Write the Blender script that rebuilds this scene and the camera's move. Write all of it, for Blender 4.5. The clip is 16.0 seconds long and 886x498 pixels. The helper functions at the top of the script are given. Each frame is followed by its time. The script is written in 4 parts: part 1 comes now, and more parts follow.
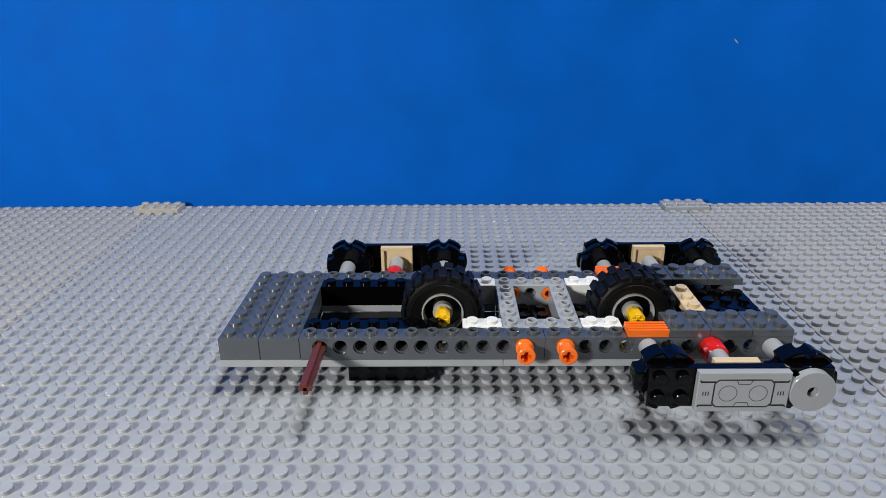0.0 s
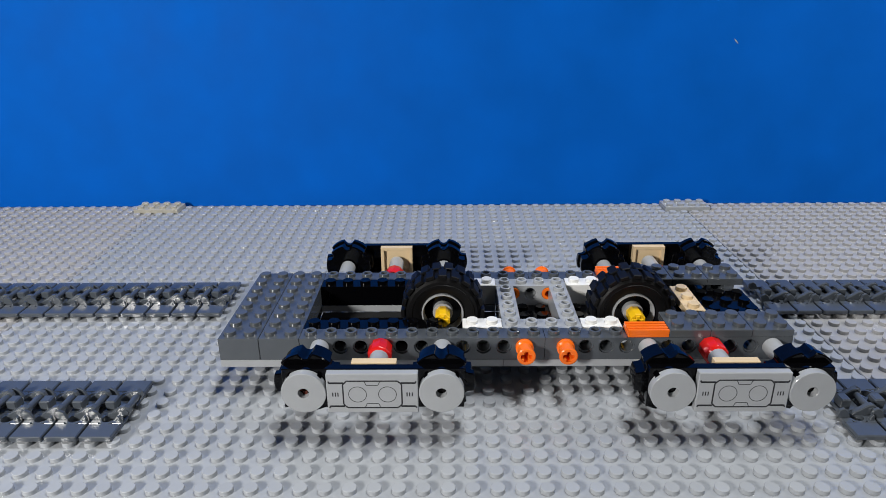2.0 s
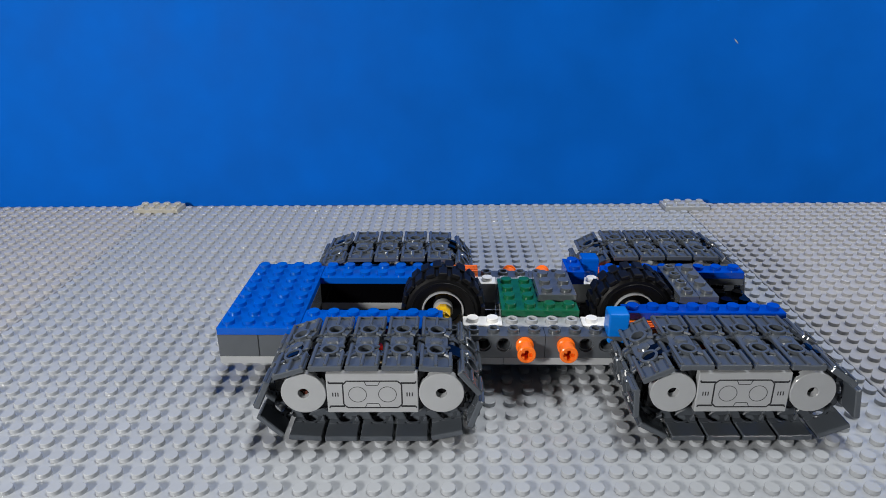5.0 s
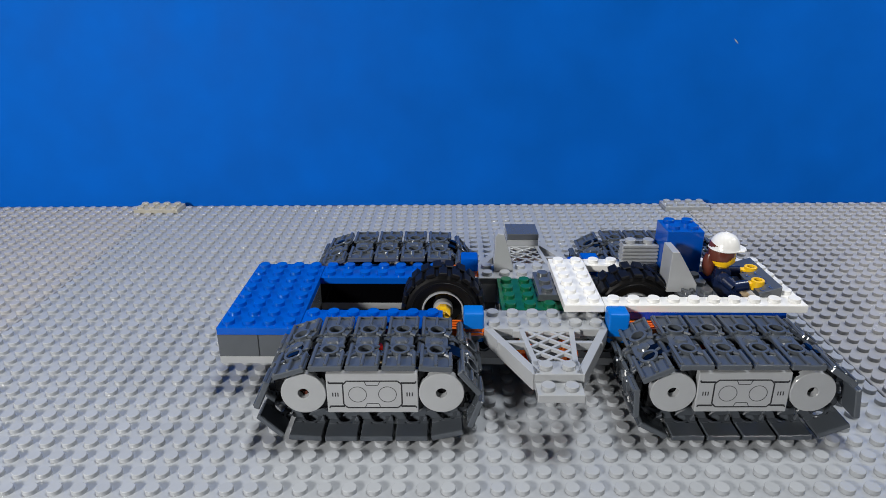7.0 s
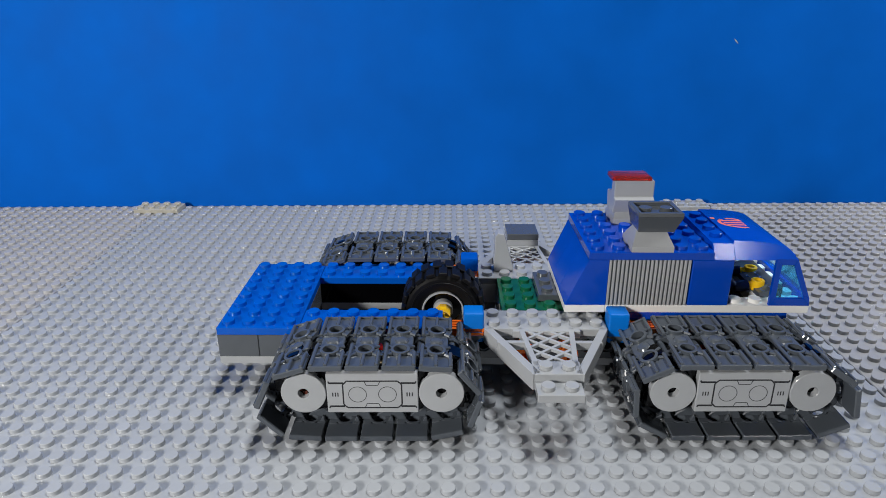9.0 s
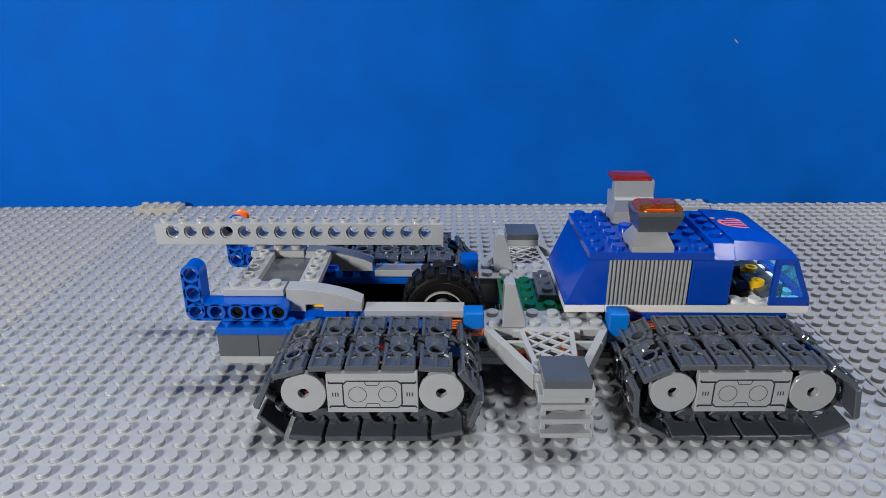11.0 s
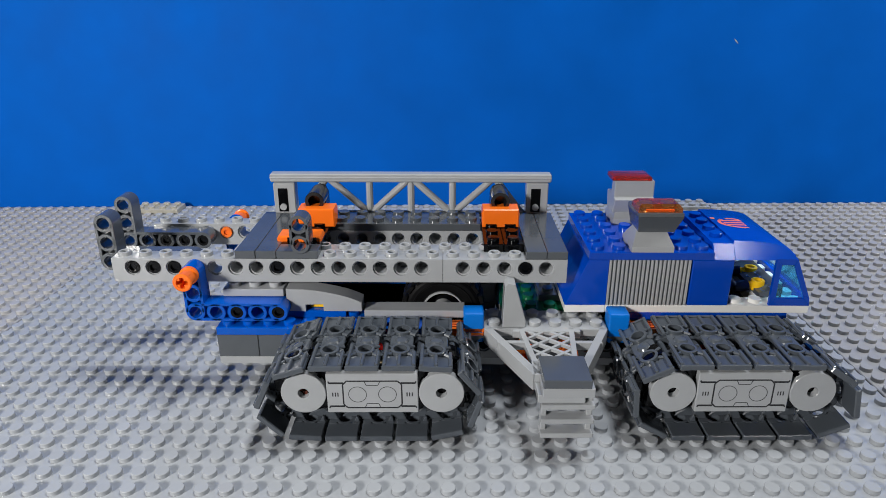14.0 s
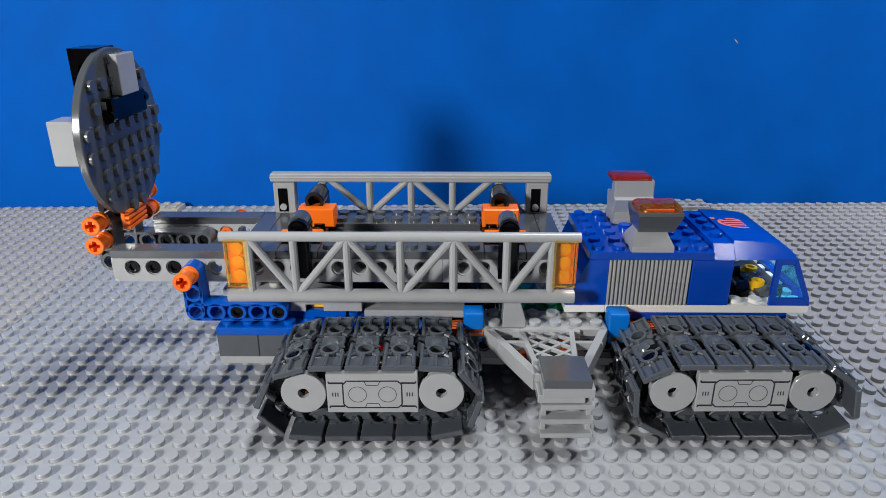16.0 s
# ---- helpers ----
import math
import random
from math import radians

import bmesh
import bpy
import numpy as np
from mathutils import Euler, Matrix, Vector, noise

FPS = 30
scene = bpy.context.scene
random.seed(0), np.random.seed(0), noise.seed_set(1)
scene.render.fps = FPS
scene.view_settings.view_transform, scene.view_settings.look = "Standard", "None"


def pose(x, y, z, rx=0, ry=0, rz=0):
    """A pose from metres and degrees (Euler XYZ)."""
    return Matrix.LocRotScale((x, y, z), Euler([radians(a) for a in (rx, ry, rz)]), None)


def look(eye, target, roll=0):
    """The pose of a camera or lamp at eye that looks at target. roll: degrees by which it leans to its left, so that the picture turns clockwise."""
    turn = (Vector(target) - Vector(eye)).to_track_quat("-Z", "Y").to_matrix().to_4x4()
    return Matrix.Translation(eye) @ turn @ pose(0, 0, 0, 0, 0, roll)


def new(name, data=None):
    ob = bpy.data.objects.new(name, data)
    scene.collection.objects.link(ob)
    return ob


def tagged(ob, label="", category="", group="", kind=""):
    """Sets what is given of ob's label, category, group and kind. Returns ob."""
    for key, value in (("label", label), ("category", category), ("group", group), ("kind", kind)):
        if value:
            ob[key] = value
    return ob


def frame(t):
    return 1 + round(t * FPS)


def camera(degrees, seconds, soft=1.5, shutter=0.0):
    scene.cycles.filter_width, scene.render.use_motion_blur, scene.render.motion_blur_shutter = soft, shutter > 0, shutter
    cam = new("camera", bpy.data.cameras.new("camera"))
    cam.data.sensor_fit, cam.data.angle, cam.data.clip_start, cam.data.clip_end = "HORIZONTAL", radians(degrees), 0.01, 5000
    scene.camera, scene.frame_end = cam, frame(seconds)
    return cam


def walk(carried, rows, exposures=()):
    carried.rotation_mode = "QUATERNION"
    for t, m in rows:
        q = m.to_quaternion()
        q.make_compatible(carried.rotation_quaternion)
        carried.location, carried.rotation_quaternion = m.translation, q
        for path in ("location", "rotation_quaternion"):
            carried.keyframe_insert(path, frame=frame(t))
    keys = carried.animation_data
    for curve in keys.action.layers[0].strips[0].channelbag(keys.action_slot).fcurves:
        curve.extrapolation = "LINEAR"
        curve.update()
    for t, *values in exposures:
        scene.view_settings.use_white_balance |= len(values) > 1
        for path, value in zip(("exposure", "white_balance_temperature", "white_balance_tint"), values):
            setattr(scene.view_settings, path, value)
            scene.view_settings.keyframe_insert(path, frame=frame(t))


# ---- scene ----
cam = camera(67.5, 16.0, soft=0.3)
EYE = look((0.091, -0.227, 0.1517), (0.071, 1.633, -0.5843), -0.5)
walk(cam, [(0.0, EYE), (16.0, EYE)])

# ---- light ----
world = bpy.data.worlds.new("room_air")
scene.world = world
world.use_nodes = True
world.node_tree.nodes["Background"].inputs[0].default_value = (0.9, 0.95, 1.0, 1)
world.node_tree.nodes["Background"].inputs[1].default_value = 0.015
scene.view_settings.exposure = -0.03


def area(name, eye, target, size, watts, tint):
    data = bpy.data.lights.new(name, "AREA")
    data.shape, data.size, data.energy, data.color = "DISK", size, watts, tint
    ob = new(name, data)
    ob.matrix_world = look(eye, target)
    return ob


area("desk_lamp_left", (-0.348, -0.50, 0.290), (-0.05, 0.16, 0.05), 0.10, 5.4, (1.0, 0.97, 0.93))
area("desk_lamp_right", (0.66, 0.06, 0.40), (0.45, 0.20, 0.05), 0.12, 1.3, (1.0, 0.98, 0.95))
# small unseen lamp, added to put the white glare on the cab roof's chamfer
area("desk_lamp_front", (0.472, -0.414, 0.54), (0.20, 0.01, 0.06), 0.05, 0.13, (1.0, 0.99, 0.97))
area("ceiling_lamp", (0.36, 0.14, 1.38), (0.12, 0.03, 0.0), 0.30, 13.3, (0.96, 0.98, 1.0))


# ---- materials ----
def plastic(name, rgb, rough=0.22, grain=0.04, bump=0.02, scale=900.0, clear=0.0, gloss=0.5):
    m = bpy.data.materials.new(name)
    m.use_nodes = True
    nt = m.node_tree
    b = nt.nodes["Principled BSDF"]
    co = nt.nodes.new("ShaderNodeTexCoord")
    n1 = nt.nodes.new("ShaderNodeTexNoise")
    n1.inputs["Scale"].default_value, n1.inputs["Detail"].default_value = scale * 0.12, 3
    n2 = nt.nodes.new("ShaderNodeTexNoise")
    n2.inputs["Scale"].default_value, n2.inputs["Detail"].default_value = scale, 2
    info = nt.nodes.new("ShaderNodeObjectInfo")
    add = nt.nodes.new("ShaderNodeMath")
    add.operation = "ADD"
    mix = nt.nodes.new("ShaderNodeMix")
    mix.data_type = "RGBA"
    mix.inputs[6].default_value = (*[max(0, c * (1 - 2.2 * grain)) for c in rgb], 1)
    mix.inputs[7].default_value = (*[min(1, c * (1 + 2.2 * grain)) for c in rgb], 1)
    half = nt.nodes.new("ShaderNodeMath")
    half.operation = "MULTIPLY_ADD"
    half.inputs[1].default_value, half.inputs[2].default_value = 0.4, -0.2
    nt.links.new(info.outputs["Random"], half.inputs[0])
    nt.links.new(n1.outputs[0], add.inputs[0])
    nt.links.new(half.outputs[0], add.inputs[1])
    nt.links.new(add.outputs[0], mix.inputs[0])
    nt.links.new(mix.outputs[2], b.inputs["Base Color"])
    ro = nt.nodes.new("ShaderNodeMapRange")
    ro.inputs[3].default_value, ro.inputs[4].default_value = rough * 0.75, rough * 1.35
    nt.links.new(n1.outputs[0], ro.inputs[0])
    nt.links.new(ro.outputs[0], b.inputs["Roughness"])
    bp = nt.nodes.new("ShaderNodeBump")
    bp.inputs["Strength"].default_value, bp.inputs["Distance"].default_value = bump, 0.0004
    nt.links.new(n2.outputs[0], bp.inputs["Height"])
    nt.links.new(bp.outputs[0], b.inputs["Normal"])
    for n in (n1, n2):
        nt.links.new(co.outputs["Object"], n.inputs["Vector"])
    b.inputs["IOR"].default_value = 1.5
    b.inputs["Specular IOR Level"].default_value = gloss
    b.inputs["Transmission Weight"].default_value = clear
    return m


LGREY = plastic("light_grey_plastic", (0.35, 0.365, 0.38), 0.16)
BASEG = plastic("baseplate_grey_plastic", (0.36, 0.38, 0.405), 0.22, 0.05, 0.03)
BASEW = plastic("warm_baseplate_plastic", (0.385, 0.385, 0.39), 0.24, 0.05, 0.03)
OLDG = plastic("aged_grey_plastic", (0.42, 0.40, 0.34), 0.32)
DGREY = plastic("dark_grey_plastic", (0.074, 0.083, 0.094), 0.15, gloss=0.9)
TREAD = plastic("tread_grey_plastic", (0.068, 0.079, 0.094), 0.22, gloss=0.85)
BLACK = plastic("black_plastic", (0.0015, 0.0015, 0.002), 0.1, gloss=0.26)
RUBBER = plastic("black_rubber", (0.004, 0.004, 0.0045), 0.45, 0.1, 0.15, gloss=0.2)
BLUE = plastic("blue_plastic", (0.0, 0.052, 0.43), 0.12, gloss=0.42)
# the toy blue again, lighter in colour for pieces that catch more light
BLUEB = plastic("lit_blue_plastic", (0.0, 0.080, 0.46), 0.14, gloss=0.42)
# black with the clips' grey highlights lifted into its base colour and gloss
SOFTB = plastic("sheen_black_plastic", (0.010, 0.011, 0.013), 0.2, gloss=0.6)
AZURE = plastic("azure_plastic", (0.0, 0.14, 0.54), 0.3, gloss=0.3)
NAVY = plastic("navy_plastic", (0.006, 0.014, 0.05), 0.25)
WHITE = plastic("white_plastic", (0.80, 0.80, 0.78), 0.2, 0.02)
ORANGE = plastic("orange_plastic", (0.92, 0.17, 0.012), 0.22)
RED = plastic("red_plastic", (0.62, 0.012, 0.01), 0.2)
GREEN = plastic("green_plastic", (0.005, 0.10, 0.045), 0.22)
TAN = plastic("tan_plastic", (0.70, 0.54, 0.33), 0.25)
BROWN = plastic("brown_plastic", (0.12, 0.03, 0.018), 0.2)
OCHRE = plastic("ochre_plastic", (0.45, 0.26, 0.006), 0.25)
YELLOW = plastic("yellow_plastic", (0.88, 0.52, 0.012), 0.2)
INK = plastic("black_print", (0.01, 0.01, 0.012), 0.35)
CORAL = plastic("coral_print", (0.85, 0.18, 0.10), 0.3)
GLASSB = plastic("blue_tinted_glass", (0.10, 0.45, 0.68), 0.04, 0.02, 0.0, clear=0.95)
CLEARAMB = plastic("clear_amber_plastic", (1.0, 0.60, 0.10), 0.06, 0.03, 0.0, clear=0.95)
TRORANGE = plastic("clear_orange_plastic", (1.0, 0.20, 0.02), 0.06, 0.03, 0.0, clear=0.95)
AMBERP = plastic("amber_plastic", (0.50, 0.13, 0.003), 0.3)
DIALB = plastic("dull_blue_print", (0.03, 0.09, 0.30), 0.3)
TRRED = plastic("clear_red_plastic", (0.95, 0.10, 0.06), 0.06, 0.03, 0.0, clear=0.9)
PAINT = plastic("blue_wall_paint", (0.0, 0.104, 0.495), 0.6, 0.10, 0.12, 170.0, gloss=0.06)
TABLE = plastic("pale_table_laminate", (0.30, 0.29, 0.28), 0.4, 0.05, 0.03, 50.0)
ROOMW = plastic("dim_room_paint", (0.12, 0.12, 0.12), 0.7, 0.03, 0.04, 20.0)

# ---- mesh tools: millimetres inside a mesh, studs of 8 mm and plates of 3.2 mm in the plan ----
MM, ST, PL, BASE = 0.001, 8.0, 3.2, 11.7


class Mould:
    def __init__(self):
        self.v, self.f = [], []

    def add(self, verts, faces):
        n = len(self.v)
        self.v += verts
        self.f += [tuple(i + n for i in fc) for fc in faces]
        return self

    def box(self, x0, y0, z0, x1, y1, z1, b=0.2):
        b = min(b, (x1 - x0) * 0.3, (y1 - y0) * 0.3, (z1 - z0) * 0.3)
        lo, hi = (x0, y0, z0), (x1, y1, z1)
        idx, verts = {}, []
        for sx in (0, 1):
            for sy in (0, 1):
                for sz in (0, 1):
                    s = (sx, sy, sz)
                    for a in range(3):
                        p = [(hi[i] if s[i] else lo[i]) + (0 if i == a else (-b if s[i] else b)) for i in range(3)]
                        idx[s + (a,)] = len(verts)
                        verts.append(tuple(p))
        faces = []
        for a in range(3):
            i, j = (a + 1) % 3, (a + 2) % 3
            for sa in (0, 1):
                loop = []
                for si, sj in ((0, 0), (1, 0), (1, 1), (0, 1)):
                    s = [0, 0, 0]
                    s[a], s[i], s[j] = sa, si, sj
                    loop.append(idx[tuple(s) + (a,)])
                faces.append(loop if sa else loop[::-1])
        for a in range(3):
            i, j = (a + 1) % 3, (a + 2) % 3
            for si in (0, 1):
                for sj in (0, 1):
                    s0, s1 = [0, 0, 0], [0, 0, 0]
                    s0[i] = s1[i] = si
                    s0[j] = s1[j] = sj
                    s1[a] = 1
                    s0, s1 = tuple(s0), tuple(s1)
                    q = [idx[s0 + (i,)], idx[s1 + (i,)], idx[s1 + (j,)], idx[s0 + (j,)]]
                    faces.append(q if si != sj else q[::-1])
        for sx in (0, 1):
            for sy in (0, 1):
                for sz in (0, 1):
                    q = [idx[(sx, sy, sz, a)] for a in range(3)]
                    faces.append(q if (sx + sy + sz) % 2 else q[::-1])
        return self.add(verts, faces)

    def _to(self, axis, u, v, w):
        return {"z": (u, v, w), "y": (u, w, v), "x": (w, u, v)}[axis]

    def lathe(self, c, rings, axis="z", n=16, cap0=True, cap1=True):
        """rings: (radius, along) pairs, in order along the axis."""
        verts, faces = [], []
        for r, h in rings:
            for i in range(n):
                a = 2 * math.pi * (i + 0.5) / n
                p = self._to(axis, r * math.cos(a), r * math.sin(a), h)
                verts.append((c[0] + p[0], c[1] + p[1], c[2] + p[2]))
        for k in range(len(rings) - 1):
            for i in range(n):
                j = (i + 1) % n
                faces.append((k * n + i, k * n + j, k * n + n + j, k * n + n + i))
        if cap0:
            faces.append(tuple(range(n))[::-1])
        if cap1:
            faces.append(tuple(range((len(rings) - 1) * n, len(rings) * n)))
        if axis == "y":
            faces = [fc[::-1] for fc in faces]
        return self.add(verts, faces)

    def cyl(self, c, r, h, axis="z", n=16, b=0.15):
        return self.lathe(c, [(r, 0), (r, h - b), (r - b, h)] if b else [(r, 0), (r, h)], axis, n)

    def tube(self, c, ro, ri, h, axis="z", n=20):
        b = 0.15
        return self.lathe(c, [(ri, 0), (ro - b, 0), (ro, b), (ro, h - b), (ro - b, h), (ri, h), (ri, 0)], axis, n, False, False)

    def rod(self, p, q, r, n=10):
        p, q = Vector(p), Vector(q)
        m = (q - p).to_track_quat("Z", "Y").to_matrix()
        verts = []
        for o in (p, q):
            for i in range(n):
                a = 2 * math.pi * i / n
                verts.append(tuple(o + m @ Vector((r * math.cos(a), r * math.sin(a), 0))))
        faces = [(i, (i + 1) % n, n + (i + 1) % n, n + i) for i in range(n)]
        return self.add(verts, faces + [tuple(range(n))[::-1], tuple(range(n, 2 * n))])

    def prism(self, pts, axis, a, b, bev=0.15):
        """A polygon run along an axis: pts in the other two axes (xz for y, xy for z, yz for x)."""
        c = np.mean(np.array(pts), axis=0)
        n, verts = len(pts), []
        inner = []
        for i in range(n):
            p0, p1, p2 = Vector(pts[i - 1]), Vector(pts[i]), Vector(pts[(i + 1) % n])
            d = ((p0 - p1).normalized() + (p2 - p1).normalized())
            if d.length < 1e-3:
                d = Vector((p1[1] - p0[1], p0[0] - p1[0]))
            d.normalize()
            if d.dot(Vector(c) - p1) < 0:
                d = -d
            inner.append(tuple(p1 + d * bev))
        for ring, w in ((inner, a), (pts, a + bev), (pts, b - bev), (inner, b)):
            for u, v in ring:
                verts.append(self._to(axis, u, v, w))
        faces = []
        for k in range(3):
            for i in range(n):
                j = (i + 1) % n
                faces.append((k * n + i, k * n + j, k * n + n + j, k * n + n + i))
        faces += [tuple(range(n))[::-1], tuple(range(3 * n, 4 * n))]
        return self.add(verts, faces)

    def stud(self, x, y, z, hollow=False, n=16, axis="z", sign=1):
        if hollow:
            return self.lathe((x, y, z), [(2.42, 0), (2.42, 1.55), (2.28, 1.7), (1.6, 1.7), (1.5, 1.6), (1.5, 0.1)], axis, n, False, True)
        if sign < 0:
            return self.lathe((x, y, z), [(2.25, -1.75), (2.42, -1.58), (2.42, 0)], axis, n)
        return self.lathe((x, y, z), [(2.42, 0), (2.42, 1.58), (2.25, 1.75)], axis, n, False, True)

    def studs(self, nx, ny, z, hollow=False, x0=0.0, y0=0.0, skip=()):
        for i in range(nx):
            for j in range(ny):
                if (i, j) not in skip:
                    self.stud(x0 + (i + 0.5) * ST, y0 + (j + 0.5) * ST, z, hollow)
        return self

    def holed(self, length, depth, z0, z1, holes, zc, rim=3.1, bore=2.45, n=16):
        """A bar along x with round holes through it along y, each with a sunken rim."""
        x = 0.1
        g, top, bot = 0.05, z1, z0
        cells = []
        for hx in holes:
            if hx - 4 > x + 0.01:
                cells.append((x, hx - 4, None))
            cells.append((max(x, hx - 4), min(length - 0.1, hx + 4), hx))
            x = hx + 4
        if x < length - 0.1 - 0.01:
            cells.append((x, length - 0.1, None))
        for a, b, hx in cells:
            if hx is None:
                for y, flip in ((g, 1), (depth - g, 0)):
                    q = (0, 1, 2, 3) if flip else (3, 2, 1, 0)
                    self.add([(a, y, bot), (b, y, bot), (b, y, top), (a, y, top)], [q])
                continue
            sq = []
            for i in range(n):
                t = 2 * math.pi * (i + 0.5) / n
                cx, cz = math.cos(t), math.sin(t)
                wx = (b - hx) if cx > 0 else (hx - a)
                wz = (top - zc) if cz > 0 else (zc - bot)
                ang = math.atan2(abs(cz), abs(cx))
                if abs(cx) >= abs(cz) * 0.9999:
                    p = (math.copysign(wx, cx), math.copysign(wz, cz) * math.tan(ang))
                else:
                    p = (math.copysign(wx, cx) / math.tan(ang), math.copysign(wz, cz))
                sq.append((hx + p[0], zc + p[1]))
            corner = [i for i in range(n) if i % (n // 4) == n // 8 - 1]
            for y, dy, flip in ((g, 1, 1), (depth - g, -1, 0)):
                verts = [(u, y, w) for u, w in sq]
                for r, d in ((rim, 0), (rim - 0.08, 0.8), (bore, 0.8), (bore, depth / 2 - g)):
                    for i in range(n):
                        t = 2 * math.pi * (i + 0.5) / n
                        verts.append((hx + r * math.cos(t), y + dy * d, zc + r * math.sin(t)))
                base = len(verts)
                verts += [(b, y, top), (a, y, top), (a, y, bot), (b, y, bot)]
                faces = []
                for k in range(4):
                    for i in range(n):
                        j = (i + 1) % n
                        q = (k * n + i, k * n + n + i, k * n + n + j, k * n + j)
                        faces.append(q[::-1] if flip else q)
                for m, i in enumerate(corner):
                    q = (i, (i + 1) % n, base + m)
                    faces.append(q if not flip else q[::-1])
                self.add(verts, faces)
        L, D = length - 0.1, depth - g
        self.add([(0.1, g, z0), (L, g, z0), (L, D, z0), (0.1, D, z0), (0.1, g, z1), (L, g, z1), (L, D, z1), (0.1, D, z1)],
                 [(3, 2, 1, 0), (4, 5, 6, 7), (0, 4, 7, 3), (1, 2, 6, 5)])
        return self

    def mesh(self, name, material, recalc=False):
        me = bpy.data.meshes.new(name)
        me.from_pydata([(x * MM, y * MM, z * MM) for x, y, z in self.v], [], self.f)
        if recalc:
            bm = bmesh.new()
            bm.from_mesh(me)
            bmesh.ops.remove_doubles(bm, verts=bm.verts, dist=1e-7)
            bmesh.ops.recalc_face_normals(bm, faces=bm.faces)
            bm.to_mesh(me)
            bm.free()
        me.materials.append(material)
        me.shade_smooth()
        me.set_sharp_from_angle(angle=radians(32))
        return me


COLOUR = {LGREY: "light grey", DGREY: "dark grey", BLACK: "black", BLUE: "blue", AZURE: "bright blue", BLUEB: "bright blue", WHITE: "white", ORANGE: "orange", RED: "red", GREEN: "green",
          TAN: "tan", BROWN: "reddish brown", YELLOW: "yellow", NAVY: "dark navy", OLDG: "aged beige-grey", TRORANGE: "clear orange", TRRED: "clear red"}
arrivals = []
cache = {}


def at(x, y, k):
    """A point of the plan (studs, studs, plates over the chassis' underside) in metres."""
    return Vector((x * ST * MM, y * ST * MM, (BASE + k * PL) * MM))


def part(name, mould, material, parent, label="", place=None, recalc=True):
    ob = new(name, mould if isinstance(mould, bpy.types.Mesh) else mould.mesh(name, material, recalc))
    ob.parent = parent
    if place is not None:
        ob.matrix_basis = place if isinstance(place, Matrix) else Matrix.Translation(place)
    return tagged(ob, label)


def thing(name, mould, material, place, label, category, t=0.0, group="", recalc=True):
    ob = new(name, mould if isinstance(mould, bpy.types.Mesh) or mould is None else mould.mesh(name, material, recalc))
    ob.matrix_basis = place if isinstance(place, Matrix) else Matrix.Translation(place)
    tagged(ob, label, category, group)
    if t > 0:
        arrivals.append((ob, t, ob.matrix_basis.copy()))
    return ob


def brick_mesh(nx, ny, nk, material, top="solid", skip=()):
    key = (nx, ny, nk, material.name, top, skip)
    if key not in cache:
        m = Mould().box(0.08, 0.08, 0, nx * ST - 0.08, ny * ST - 0.08, nk * PL - (0.02 if top else 0.0))
        if top:
            m.studs(nx, ny, nk * PL - 0.02, top == "hollow", skip=skip)
        cache[key] = m.mesh("brick", material)
    return cache[key]


def beam_mesh(n, material):
    """A studded technic bar, one stud deep and one brick high."""
    key = ("beam", n, material.name)
    if key not in cache:
        m = Mould().holed(n * ST, ST, 0, 3 * PL, [8.0 * i for i in range(1, n)], 5.8)
        m.studs(n, 1, 3 * PL - 0.02, True)
        cache[key] = m.mesh("beam", material)
    return cache[key]


# ---- the set: table, baseplates, painted wall, room ----
def structure(name, mould, material, label, category, place=None, recalc=True):
    ob = thing(name, mould, material, place or Vector((0, 0, 0)), label, category, recalc=recalc)
    return tagged(ob, kind="structure")


structure("table_top", Mould().box(-1100, -1200, -32, 1300, 262, -1.6, 2.0), TABLE, "pale laminate table top under the baseplates", "table")
structure("backdrop_wall", Mould().box(-1100, 250, -1.5, 1300, 262, 400, 0.5), PAINT, "bright blue painted board standing behind the baseplates", "backdrop")
structure("floor", Mould().box(-1600, -2200, -760, 1800, 1200, -740, 1), ROOMW, "plain pale room floor", "floor")
structure("ceiling", Mould().box(-1600, -2200, 1450, 1800, 1200, 1470, 1), ROOMW, "plain grey room ceiling", "ceiling")
structure("wall_south", Mould().box(-1600, -2220, -740, 1800, -2200, 1450, 1), ROOMW, "plain grey room wall", "wall")
structure("wall_north", Mould().box(-1600, 1200, -740, 1800, 1220, 1450, 1), ROOMW, "plain grey room wall", "wall")
structure("wall_west", Mould().box(-1620, -2200, -740, -1600, 1200, 1450, 1), ROOMW, "plain grey room wall", "wall")
structure("wall_east", Mould().box(1800, -2200, -740, 1820, 1200, 1450, 1), ROOMW, "plain grey room wall", "wall")


SIDE_STUDS = 48
NEAR_ROWS, NEAR_COLS = range(10, 19), range(9, 42)
STUD_MOULD = Mould().stud(0, 0, 0)


def baseplate(px, material, near):
    """A slab with its studs; on the plate under the vehicle those of the foremost rows are pieces of their own."""
    n = SIDE_STUDS
    slab = Mould().box(0.38, 0.15, -1.6, n * ST - 0.38, n * ST - 0.15, 0, 0.3)
    root = thing("baseplate", slab, material, Vector((px * ST * MM, -17.55 * ST * MM, 0)), "light grey studded toy baseplate lying on the table", "baseplate", group="baseplates", recalc=False)
    rest, one = Mould(), STUD_MOULD.mesh("stud", material)
    for i in range(n):
        for j in range(n):
            x, y = (i + 0.5) * ST, (j + 0.5) * ST
            if near and i in NEAR_COLS and j in NEAR_ROWS:
                part("stud", one, None, root, "", Vector((x * MM, y * MM, -0.02 * MM)))
            else:
                rest.stud(x, y, -0.02)
    tagged(part("stud_field", rest, material, root, "", recalc=False), kind="stuff")


